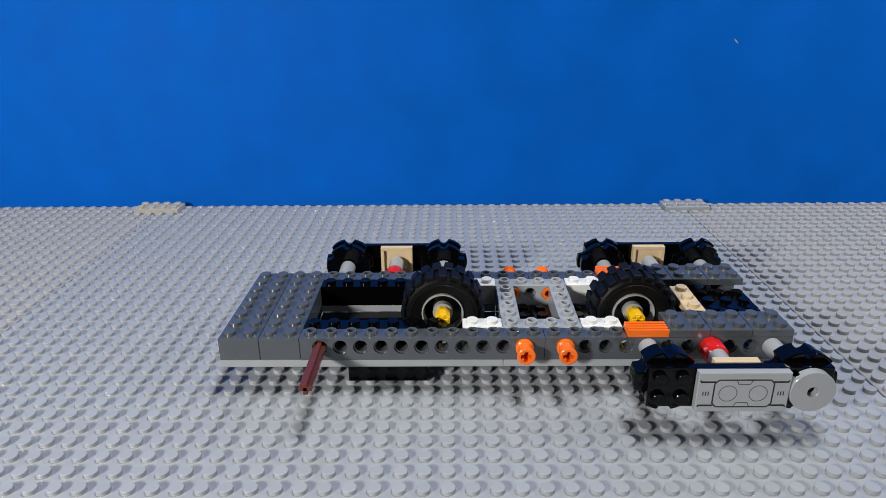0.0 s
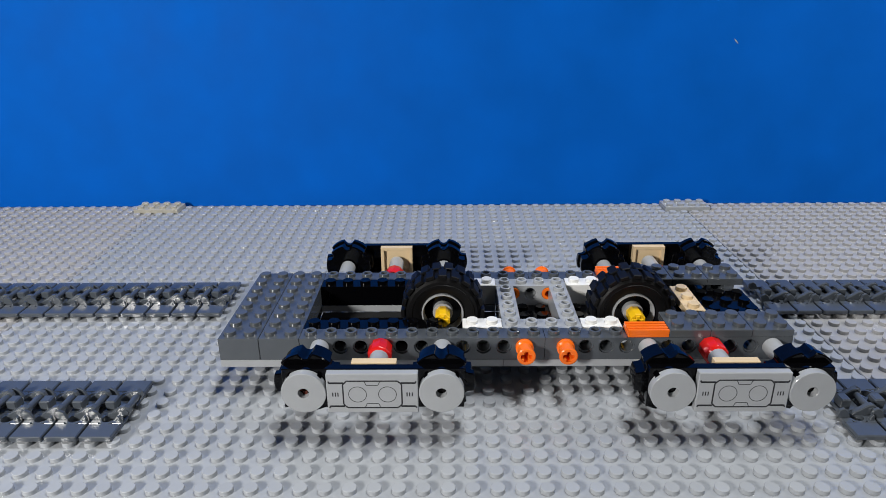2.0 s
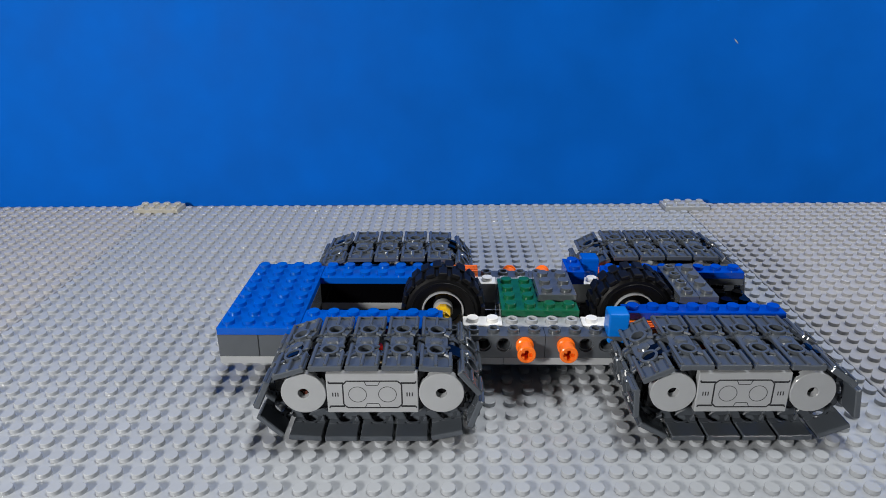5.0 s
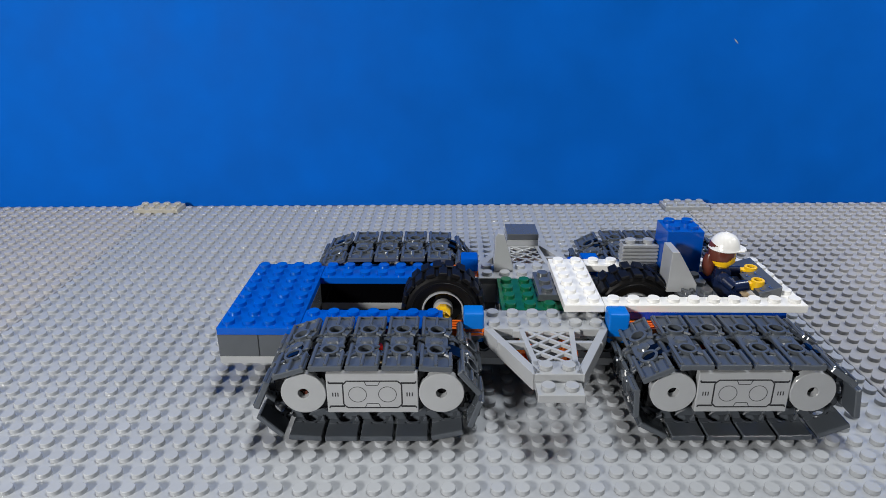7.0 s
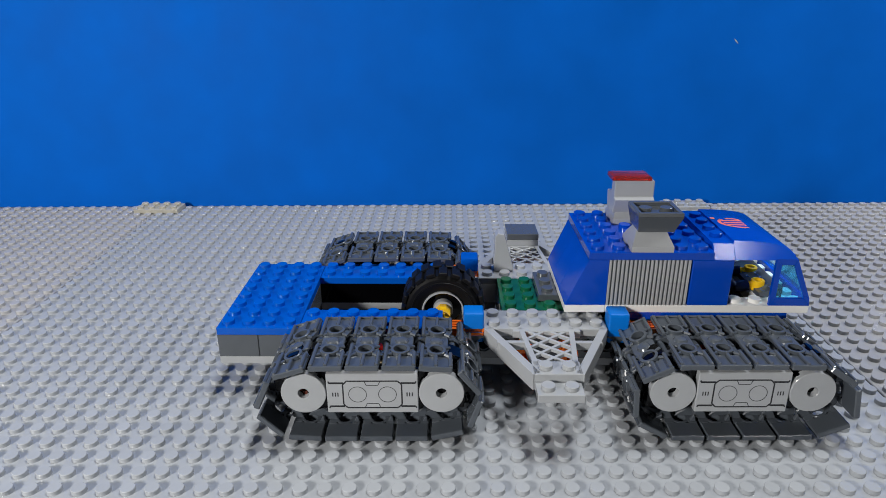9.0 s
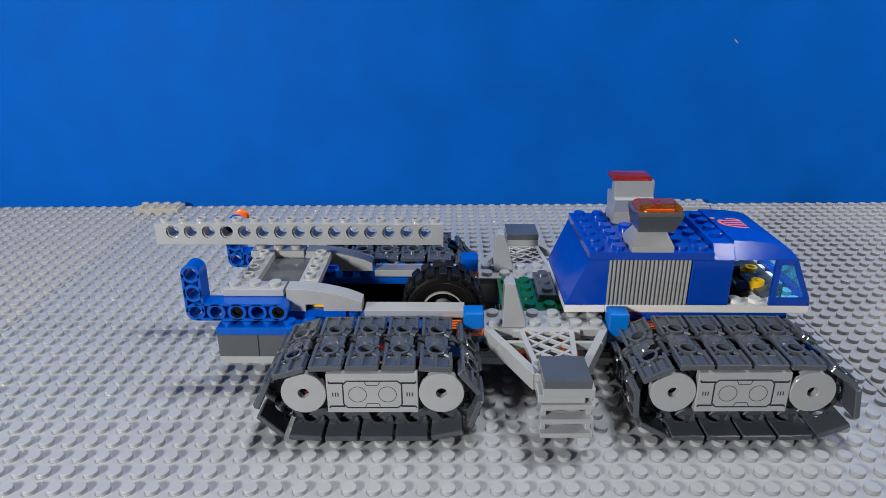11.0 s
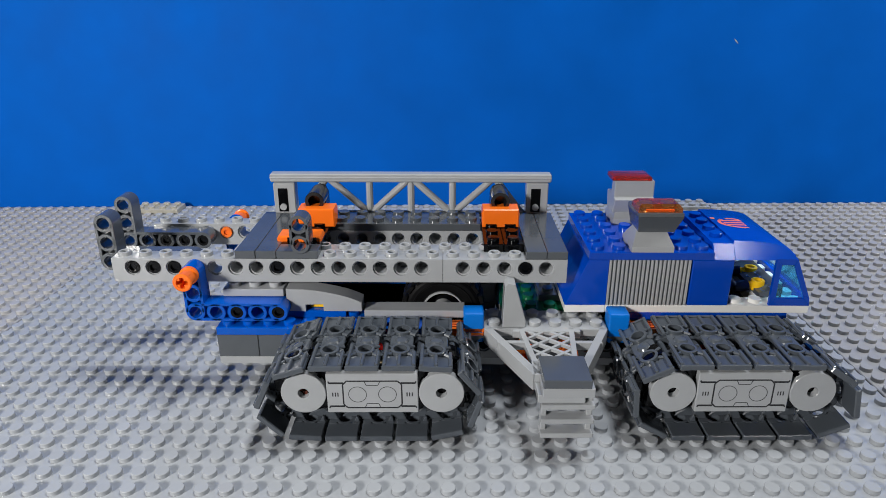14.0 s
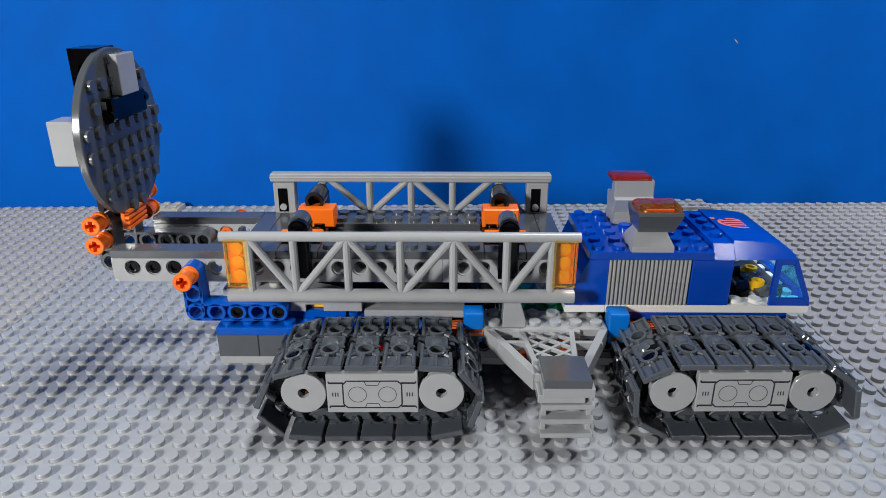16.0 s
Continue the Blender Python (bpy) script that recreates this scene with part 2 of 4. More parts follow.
for px, mat in ((-15.22, BASEG), (-63.22, BASEW), (32.78, BASEW)):
    baseplate(px, mat, mat == BASEG)
for px, mat in ((-17.22, OLDG), (30.78, LGREY)):
    thing("joining_plate", brick_mesh(4, 2, 1, mat), mat, Vector((px * ST * MM, 28.45 * ST * MM, 0.0001)), COLOUR[mat] + " plate bridging the seam of two baseplates", "toy brick", group="joining plates")

# ---- the chassis ----
chassis = tagged(new("toy_vehicle_chassis"), "dark grey toy vehicle chassis of studded beams with two rubber tyres", "toy vehicle")
chassis.matrix_basis = Matrix.Translation(at(0, 0, 0))


def cp(name, mesh, x, y, k, label="", mat=None):
    return part(name, mesh, mat, chassis, label, Vector((x * ST * MM, y * ST * MM, k * PL * MM)))


for y in (0, 6):
    cp("bottom_plate", brick_mesh(14, 2, 1, LGREY, None), 0, y, 0, "light grey plate")
    cp("bottom_plate", brick_mesh(14, 2, 1, LGREY, None), 14, y, 0, "light grey plate")
for x in (0, 2):
    cp("end_brick", brick_mesh(2, 8, 3, DGREY), x, 0, 1)
cp("inner_axle", Mould().box(0, -0.9, -2.3, 13, 0.9, 2.3, 0.2).box(0, -2.3, -0.9, 13, 2.3, 0.9, 0.2), 4.1, 3.3, 1.2, "reddish brown cross axle", BROWN)
cp("end_plate", brick_mesh(4, 4, 1, BLACK, None), 0, 2, 0, "black plate")
for y in (0, 7):
    cp("side_beam", beam_mesh(12, DGREY), 4, y, 1)
    cp("side_beam", beam_mesh(12, DGREY), 16, y, 1)
cp("inner_brick", brick_mesh(7, 1, 3, BLACK), 4, 6, 1, "black brick")
cp("inner_brick", brick_mesh(7, 1, 3, BLACK), 4, 1, 1, "black brick")
cp("floor_plate", brick_mesh(10, 4, 1, BLACK, None), 4, 2, -1, "black plate")
cp("floor_plate", brick_mesh(14, 4, 1, BLACK), 14, 2, 0, "black plate")
cp("support_brick", brick_mesh(4, 3, 3, BLACK, None), 6.2, 0.6, -3, "black brick")
cp("support_brick", brick_mesh(4, 3, 3, BLACK, None), 21, 0.6, -3, "black brick")
# open frame of light grey studded bars
fr = Mould()
for j in (0, 5):
    bar_mould = Mould().holed(32.0, ST, 0, 9.6, [8.0, 16.0, 24.0], 5.8)
    fr.add([(x, y + j * 8, z) for x, y, z in bar_mould.v], bar_mould.f)
for i in (0, 3):
    fr.box(i * 8 + 0.1, 7.9, 0, i * 8 + 7.9, 40.1, 9.58)
for i in range(4):
    for j in range(6):
        if i in (0, 3) or j in (0, 5):
            fr.stud((i + 0.5) * 8, (j + 0.5) * 8, 9.58, True)
cp("open_frame", fr.mesh("open_frame", LGREY), 14, 1, 1, "light grey open frame")
for x in (12, 18):
    for y in (1, 6):
        cp("side_brick", brick_mesh(2, 1, 3, WHITE), x, y, 1.15, "white brick")
for y in (0, 6):
    for x in (22, 24, 26):
        cp("deck_plate", brick_mesh(2, 2, 1, DGREY), x, y, 4)


def grille_mesh(material):
    m = Mould().box(0.08, 0.08, 0, 15.92, 7.92, 1.6)
    for i in range(4):
        m.box(0.08, 0.1 + i * 2.05, 1.5, 15.92, 1.3 + i * 2.05, 3.2, 0.1)
    return m.mesh("grille", material)


GRILLE = grille_mesh(ORANGE)
for y in (0, 7):
    cp("grille_tile", GRILLE, 20, y, 4, "orange slotted tile")
cp("cross_plate", brick_mesh(1, 3, 1, TAN), 23.5, 2.1, 4, "tan plate")
cp("low_plate", brick_mesh(4, 4, 1, BLACK), 24, 2, 2.2, "black plate")


def pin_mesh(material):
    """A bush with two rims and a cross hole, along -y."""
    m = Mould()
    m.lathe((0, 0, 0), [(2.2, -3.2), (2.2, -8.0), (3.2, -8.0), (3.55, -7.7), (3.55, -6.9), (2.9, -6.6), (2.9, -2.0), (3.5, -1.6), (3.5, 0.2)], "y", 20, True, False)
    for sx in (-1, 1):
        for sz in (-1, 1):
            m.box(sx * 1.45 - 0.7, -7.8, sz * 1.45 - 0.7, sx * 1.45 + 0.7, -3.0, sz * 1.45 + 0.7, 0.1)
    return m.mesh("pin", material)


PIN = pin_mesh(ORANGE)
PINEND = Mould().tube((0, -0.3, 0), 2.9, 1.5, 6.0, "y", 16).mesh("pin_end", ORANGE)
for x in (15, 17):
    cp("pin_end", PINEND, x, 6, 1 + 5.8 / PL, "orange pin end")
for x in (15, 17):
    cp("orange_pin", PIN, x, 0, 1 + 5.8 / PL, "orange connector pin")
    part("orange_pin", PIN, None, chassis, "orange connector pin", Matrix.Translation((x * 0.008, 0.064, (PL + 5.8) * MM)) @ pose(0, 0, 0, 0, 0, 180))


LUG = [Mould().prism([(15.9, -2.0), (17.5, -1.65), (17.5, 1.65), (15.9, 2.0)], "y", y0, y0 + 7.0, 0.3).mesh("tread_block", RUBBER) for y0 in (-0.4, 7.4)]


def tyre_parts(x, z):
    prof = [(8.6, 1.2), (9.4, 0.2), (12.0, -0.7), (14.6, -0.4), (15.9, 0.8), (16.3, 3.5), (16.3, 10.5), (15.9, 13.2), (14.6, 14.4), (9.4, 14.0)]
    m = Mould().lathe((0, 0, 0), prof, "y", 48, False, False)
    # a raised moulding line round the sidewall
    m.lathe((0, 0, 0), [(12.6, -0.6), (12.8, -0.95), (13.2, -0.95), (13.4, -0.5)], "y", 48, False, False)
    base = Vector((x * ST * MM, 2.75 * ST * MM, z * MM))
    wheel = part("wheel", Mould().lathe((0, 0, 0), [(3.0, 3.6), (7.4, 3.6), (8.7, 3.4), (8.7, 13)], "y", 32, True, True), BLACK, chassis, "black wheel hub with a light rim", base)
    part("tyre", m, RUBBER, wheel, "black rubber tyre with chunky blocks")
    for i in range(40):
        part("tread_block", LUG[i % 2], None, wheel, "", pose(0, 0, 0, 0, 9 * i, 0))
    rim = Mould().lathe((0, 0, 0), [(8.9, 0.9), (8.9, -0.1), (8.7, -0.4), (8.3, -0.4), (8.1, -0.1), (7.8, 3.6)], "y", 40, False, False)
    part("rim", rim, LGREY, wheel, "light grey rim")
    boss = Mould().tube((0, 0.6, 0), 4.2, 2.5, 3.5, "y", 24)
    part("hub_boss", boss, LGREY, wheel, "light grey hub")
    ax = Mould()
    for w, h in ((2.4, 0.9), (0.9, 2.4)):
        ax.box(-w, -7.0, -h, w, 2, h, 0.3)
    ax.lathe((0, 0, 0), [(1.6, -5.4), (1.8, -6.6), (3.0, -6.6), (3.3, -6.2), (3.3, 1.5)], "y", 8, False, True)
    part("axle_stub", ax, YELLOW, wheel, "yellow axle connector")


tyre_parts(11.0, 12.4)
tyre_parts(21.0, 12.0)

# ---- wheel carriers of the crawler tracks ----
AX = 1 + 5.8 / PL


def sprocket_mesh():
    pts = []
    for i in range(72):
        a = 2 * math.pi * (i + 0.5) / 72
        near = min(abs((a - math.pi / 6 - math.pi / 3 * k + math.pi) % (2 * math.pi) - math.pi) for k in range(6))
        d = 11.9 * near
        r = 11.9 - (math.sqrt(max(0, 2.4 ** 2 - d * d)) if d < 2.4 else 0)
        pts.append((r * math.cos(a), r * math.sin(a)))
    m = Mould().prism(pts, "y", 0, 3.2, 0.4)
    m.prism([(x * 0.93, z * 0.93) for x, z in pts], "y", 3.0, 9.0, 0.4)
    m.tube((0, -0.6, 0), 4.0, 2.4, 10.5, "y")
    for i in range(6):
        a = math.pi / 3 * i
        m.lathe((7.2 * math.cos(a), -0.35, 7.2 * math.sin(a)), [(1.5, 0), (1.8, 0.4)], "y", 10)
    return m.mesh("sprocket", BLACK)


def carrier_plate_mesh():
    m = Mould()
    m.box(0.1, 0, 0.1, 63.9, 3.2, 15.9)
    for i in range(8):
        for j in range(2):
            m.stud((i + 0.5) * 8, 0.02, (j + 0.5) * 8, False, 14, "y", -1)
    return m.mesh("carrier_plate", BLACK)


def panel_mesh():
    return Mould().box(0.1, 0, 0.1, 31.9, 2.9, 15.9, 0.25).mesh("panel", LGREY)


def print_lines():
    """The printed outline on the panel: a clipped frame, two rings, side bars and dashes."""
    m = Mould()

    def line(p, q, w=0.32):
        p, q = Vector(p), Vector(q)
        n = (q - p).normalized()
        n = Vector((-n.y, n.x)) * w / 2
        m.prism([tuple(p - n), tuple(q - n), tuple(q + n), tuple(p + n)], "y", -0.03, 0.05, 0.005)

    oct_ = [(7.2, 2.2), (24.8, 2.2), (26.2, 3.6), (26.2, 11.6), (24.8, 13.0), (7.2, 13.0), (5.8, 11.6), (5.8, 3.6)]
    for i in range(8):
        line(oct_[i], oct_[(i + 1) % 8], 0.5)
    for sx in (1, -1):
        f = (lambda x: x) if sx > 0 else (lambda x: 32 - x)
        line((f(1.2), 12.2), (f(6.1), 12.2), 0.7)
        line((f(1.2), 2.8), (f(6.1), 2.8), 0.7)
        line((f(1.2), 12.0), (f(0.8), 12.9), 0.5)
        line((f(1.2), 3.0), (f(0.8), 2.1), 0.5)
        for i in range(3):
            line((f(2.2 + i * 0.9), 6.8), (f(2.2 + i * 0.9), 8.4), 0.4)
        cx = f(10.8)
        for i in range(28):
            a, b = 2 * math.pi * i / 28, 2 * math.pi * (i + 1) / 28
            line((cx + 3.1 * math.cos(a), 7.6 + 3.1 * math.sin(a)), (cx + 3.1 * math.cos(b), 7.6 + 3.1 * math.sin(b)), 0.22)
    for z0, z1 in ((13.0, 11.3), (2.2, 3.9)):
        for p, q in (((13.2, z0), (14.0, z1)), ((14.0, z1), (18.0, z1)), ((18.0, z1), (18.8, z0))):
            line(p, q, 0.25)
    return m.mesh("printed_lines", INK)


def disc_mesh():
    return Mould().lathe((0, 0, 0), [(1.9, 2.9), (1.9, 0.15), (2.05, 0), (7.7, 0), (7.9, 0.2), (7.9, 2.9), (1.9, 2.9)], "y", 40, False, False).mesh("disc", LGREY)


def cross_axle_mesh(a, b, material):
    m = Mould()
    m.box(-2.3, a, -0.85, 2.3, b, 0.85, 0.2)
    m.box(-0.85, a, -2.3, 0.85, b, 2.3, 0.2)
    return m.mesh("cross_axle", material)


SPROCKET, CARRIER, PANEL, PRINT, DISC = sprocket_mesh(), carrier_plate_mesh(), panel_mesh(), print_lines(), disc_mesh()
SLEEVE = Mould().tube((0, -17, 0), 3.65, 2.5, 17, "y").mesh("sleeve", LGREY)
CONNECT = Mould().tube((0, -13, 0), 3.6, 2.3, 13, "y").mesh("connector", LGREY)
REDB = Mould()
REDB.lathe((0, 0, 0), [(1.5, -11.0), (1.7, -13.0), (2.5, -13.0), (2.8, -12.6), (2.8, -8.8), (4.4, -7.8), (4.7, -7.2), (4.7, -1.0), (4.2, 0)], "y", 10, False, True)
REDB = REDB.mesh("red_bush", RED)
TANSQ = Mould().box(-8, 0, -8, 8, 1.4, 8, 0.15)
for i in (-4, 4):
    for j in (-4, 4):
        TANSQ.stud(i, 0.02, j, False, 14, "y", -1)
for w in ((-8, -8, 8, -6.4), (-8, 6.4, 8, 8), (-8, -6.4, -6.4, 6.4), (6.4, -6.4, 8, 6.4)):
    TANSQ.box(w[0], 1.3, w[1], w[2], 3.2, w[3], 0.1)
TANSQ = TANSQ.mesh("tan_square", TAN)
AXB, AXR = cross_axle_mesh(-28, 7, BLACK), cross_axle_mesh(-29.3, 7, BROWN)


def carrier_pieces(x0):
    """Pieces of one carrier whose axles stand at x0 and x0 + 6: name, mesh, place, label."""
    f = lambda x, y: at(x, y, AX)
    z0 = Vector((0, 0, -8 * MM))
    return {
        "axle_b": ("axle", AXB, f(x0 + 6, 0), "black plastic cross axle"), "axle_a": ("axle", AXR, f(x0, 0), "reddish brown cross axle"),
        "sleeve_b": ("axle_sleeve", SLEEVE, f(x0 + 6, 0), "light grey axle sleeve"), "sleeve_a": ("axle_sleeve", SLEEVE, f(x0, 0), "light grey axle sleeve"),
        "sprocket_b": ("sprocket", SPROCKET, f(x0 + 6, -3.15), "glossy black six-lobed sprocket wheel"), "sprocket_a": ("sprocket", SPROCKET, f(x0, -3.15), "glossy black six-lobed sprocket wheel"),
        "red": ("bush", REDB, f(x0 + 3, 0), "bright red connector bush"), "pin": ("connector", CONNECT, f(x0 + 3, -1.0), "light grey connector tube"),
        "tan": ("square_plate", TANSQ, f(x0 + 3, -3.1), "tan two by two plate set on edge"), "plate": ("carrier_plate", CARRIER, f(x0 - 1, -3.58) + z0, "glossy black long plate set on edge"),
        "disc_b": ("disc", DISC, f(x0 + 6, -3.98), "light grey round disc with a centre hole"), "panel": ("panel", PANEL, f(x0 + 1, -3.98) + z0, "grey tile printed with two rings"),
        "disc_a": ("disc", DISC, f(x0, -3.98), "light grey round disc with a centre hole")}


def whole_carrier(x0, turned, leave=()):
    root = tagged(new("track_carrier"), "black track carrier with two sprockets and grey discs beside the chassis", "toy wheel set", "track carriers")
    mid = at(x0 + 3, 4, 0)
    root.matrix_basis = Matrix.Translation(mid) @ (pose(0, 0, 0, 0, 0, 180) if turned else Matrix())
    for key, (name, mesh, place, label) in carrier_pieces(x0).items():
        if key == "axle_a":
            mesh, label = AXB, "black plastic cross axle"
        if key not in leave:
            ob = part(name, mesh, None, root, label, place - mid)
            if key == "panel":
                part("printed_lines", PRINT, None, ob, "black printed lines")
    return root


whole_carrier(5, True)
whole_carrier(21, True)
whole_carrier(21, False, ("disc_a",))


def loose(key, x0, t):
    name, mesh, place, label = carrier_pieces(x0)[key]
    ob = thing({"panel": "printed_tile"}.get(name, "toy_" + name), mesh, None, place, label, "toy part", t)
    if key == "panel":
        part("printed_lines", PRINT, None, ob, "black printed lines")


loose("disc_a", 21, 0.1)
loose("axle_a", 5, 0.0)
for i, key in enumerate(("axle_b", "sleeve_b", "sprocket_b", "red", "pin", "tan", "sleeve_a", "sprocket_a", "plate", "disc_b", "panel", "disc_a")):
    loose(key, 5, 0.2 + 0.1 * i)


# ---- crawler tracks: fourteen links each ----
def link_mesh():
    """One tread link along x: two ribbed pads with a ringed hole, a middle bridge with a dome, and the hinge knuckles on the inner side (z up)."""
    m = Mould()
    for s in (-1, 1):
        def span(p, q):
            return min(s * p, s * q), max(s * p, s * q)

        y0, y1 = span(10.2, 18.2)
        m.box(-5.75, y0, -3.0, 5.75, y1, -1.6, 0.35)
        # the pad narrows beside its hole
        for w in (-1, 1):
            m.prism([(w * 5.7, s * 10.3), (w * 2.7, s * 10.3), (w * 2.7, s * 3.4), (w * 3.9, s * 3.4), (w * 4.5, s * 5.0), (w * 5.7, s * 8.4)][::w * s], "z", -2.98, -1.62, 0.1)
        y0, y1 = span(3.2, 4.5)
        m.box(-3.0, y0, -3.0, 3.0, y1, -1.6, 0.2)
        # ribs on the running side
        for x, p in ((-4.95, 8.6), (0.0, 10.6), (4.95, 3.4)):
            y0, y1 = span(p, 17.6)
            m.box(x - 0.62, y0, -4.25, x + 0.62, y1, -2.9, 0.3)
        m.tube((0, s * 7.2, -4.25), 3.45, 2.45, 2.65, "z", 22)
        for w in (-1, 1):
            m.rod((w * 2.9, s * 9.2, -3.3), (w * 5.2, s * 10.6, -3.1), 0.6, 6)
            m.rod((w * 2.9, s * 5.2, -3.3), (w * 4.8, s * 4.0, -3.1), 0.6, 6)
        y0, y1 = span(17.3, 18.3)
        m.box(-5.75, y0, -3.7, 5.75, y1, -1.62, 0.4)
        # hinge knuckle: a rounded tongue that reaches into the next link, and the fork that takes it
        y0, y1 = span(4.0, 6.2)
        tongue = [(-1.2, -1.7), (4.6, -1.9), (7.0, -1.3), (7.9, 0.2), (7.4, 1.9), (6.0, 2.7), (4.2, 2.4), (2.2, 1.0), (-0.2, -0.4)]
        m.prism(tongue, "y", y0, y1, 0.35)
        m.lathe((5.9, s * 6.1 - (0 if s > 0 else 0.5), 0.4), [(1.3, 0), (1.3, 0.5)], "y", 12)
        y0, y1 = span(6.5, 7.9)
        m.prism([(-7.4, -0.6), (-6.9, 1.6), (-5.2, 2.3), (-3.6, 1.2), (-2.4, -1.7), (-6.2, -1.8)], "y", y0, y1, 0.3)
        y0, y1 = span(8.0, 9.4)
        m.prism([(3.6, -1.7), (5.4, -1.7), (5.2, 0.2), (4.6, 0.6), (4.0, -0.6)], "y", y0, y1, 0.2)
    m.rod((5.9, -6.0, 0.4), (5.9, 6.0, 0.4), 1.25, 12)
    m.box(-4.2, -3.4, -3.0, 4.2, 3.4, -1.4, 0.3)
    m.lathe((0, 0, -4.2), [(0.9, 0), (2.0, 0.35), (2.6, 1.2)], "z", 16)
    m.box(-3.4, -2.4, -1.5, 0.6, 2.4, 2.3, 0.5)
    return m.mesh("tread_link", TREAD, True)


LINK, LINKS = link_mesh(), 14
GROUND, ZAX = 6.0, BASE + PL + 5.8
LOOP = [(88, GROUND), (94, GROUND + 1.2), (98.4, GROUND + 6.5), (99.4, ZAX - 2.5), (98.6, ZAX + 3.2), (95, ZAX + 7.3), (89, ZAX + 8.6), (64, ZAX + 8.7), (39, ZAX + 8.5), (33, ZAX + 7.3), (29.4, ZAX + 3.2),
        (26.6, ZAX - 2.0), (25.6, GROUND + 6.5), (31, GROUND + 1.2), (40, GROUND)]
LENS = [math.dist(LOOP[i], LOOP[(i + 1) % len(LOOP)]) for i in range(len(LOOP))]
PERIM = sum(LENS)
PITCH = PERIM / LINKS


def on_loop(s, curl):
    """The point s millimetres along the loop from its lower corner. Before the corner it lies on the ground; curl gives where the tail lifts and its radius; None: a closed loop."""
    if s < 0 and curl is not None:
        x, (start, radius) = LOOP[0][0] + s, curl
        if x >= start:
            return x, GROUND
        a = (start - x) / radius
        if a <= math.pi:
            return start - radius * math.sin(a), GROUND + radius * (1 - math.cos(a))
        return start + (a - math.pi) * radius, GROUND + 2 * radius
    s %= PERIM
    for i, ln in enumerate(LENS):
        if s <= ln:
            p, q = LOOP[i], LOOP[(i + 1) % len(LOOP)]
            return p[0] + (q[0] - p[0]) * s / ln, p[1] + (q[1] - p[1]) * s / ln
        s -= ln
    return LOOP[0]


# seconds, how far the leading end has gone past the lower corner, and how far the whole lies ahead of the sprocket, in millimetres
HEADS = {"front": [(0, -330, 0), (1.6, -270, 0), (1.7, -185, 0), (1.8, -148, 0), (1.9, -125, 0), (2.0, -117, 0), (2.1, -106, 0), (2.2, -84, 0), (2.3, -66, 0), (2.4, -45, 0), (2.5, -29, 0), (2.6, -3, 0), (2.7, 8, 3),
                   (2.8, 14, 7), (2.9, 20, 10), (3.0, 27, 12), (3.1, 44, 9), (3.2, 55, 5), (3.3, 55, 5), (3.4, 60, 0), (3.5, 62, 0)],
         "front_mirrored": [(0, -330, 0), (1.6, -270, 0), (1.7, -185, 0), (1.8, -140, 0), (1.9, -95, 0), (2.0, -65, 0), (2.1, -60, 0), (2.2, -38, 0), (2.3, -30, 0), (2.4, -15, 0), (2.5, -10, 0), (2.6, 10, 4), (2.7, 15, 6),
                            (2.8, 24, 8), (2.9, 42, 9), (3.0, 52, 9), (3.1, 58, 7), (3.2, 62, 6), (3.3, 62, 4), (3.4, 62, 0), (3.5, 62, 0)],
         "back": [(0, -330, 0), (1.5, -270, 0), (1.6, -216, 0), (1.7, -176, 0), (1.8, -152, 0), (1.9, -127, 0), (2.0, -109, 0), (2.1, -95, 0), (2.2, -80, 0), (2.3, -64, 0), (2.4, -48, 0), (2.5, -32, 0), (2.6, -14, 0), (2.7, 3, 0),
                  (2.8, 14, 2), (2.9, 24, 4), (3.0, 34, 4), (3.1, 44, 4), (3.2, 54, 3), (3.3, 54, 3), (3.4, 58, 0), (3.5, 62, 0)],
         "back_mirrored": [(0, -330, 0), (1.5, -270, 0), (1.6, -170, 0), (1.7, -137, 0), (1.8, -114, 0), (1.9, -98, 0), (2.0, -79, 0), (2.1, -62, 0), (2.2, -46, 0), (2.3, -30, 0), (2.4, -14, 0), (2.5, 2, 2), (2.6, 14, 5),
                           (2.7, 25, 6), (2.8, 36, 7), (2.9, 46, 7), (3.0, 53, 7), (3.1, 58, 6), (3.2, 62, 5), (3.3, 62, 4), (3.4, 62, 0), (3.5, 62, 0)]}
tracks = []


def track(centre, mirrored, y, heads):
    root = tagged(new("crawler_track"), "dark grey crawler track of hinged ribbed plastic links", "toy track", "crawler tracks")
    root.matrix_basis = Matrix.Translation((centre * ST * MM, y * ST * MM, 0))
    made = [part("tread_link", LINK, None, root) for i in range(LINKS)]
    tracks.append((made, mirrored, HEADS[heads]))


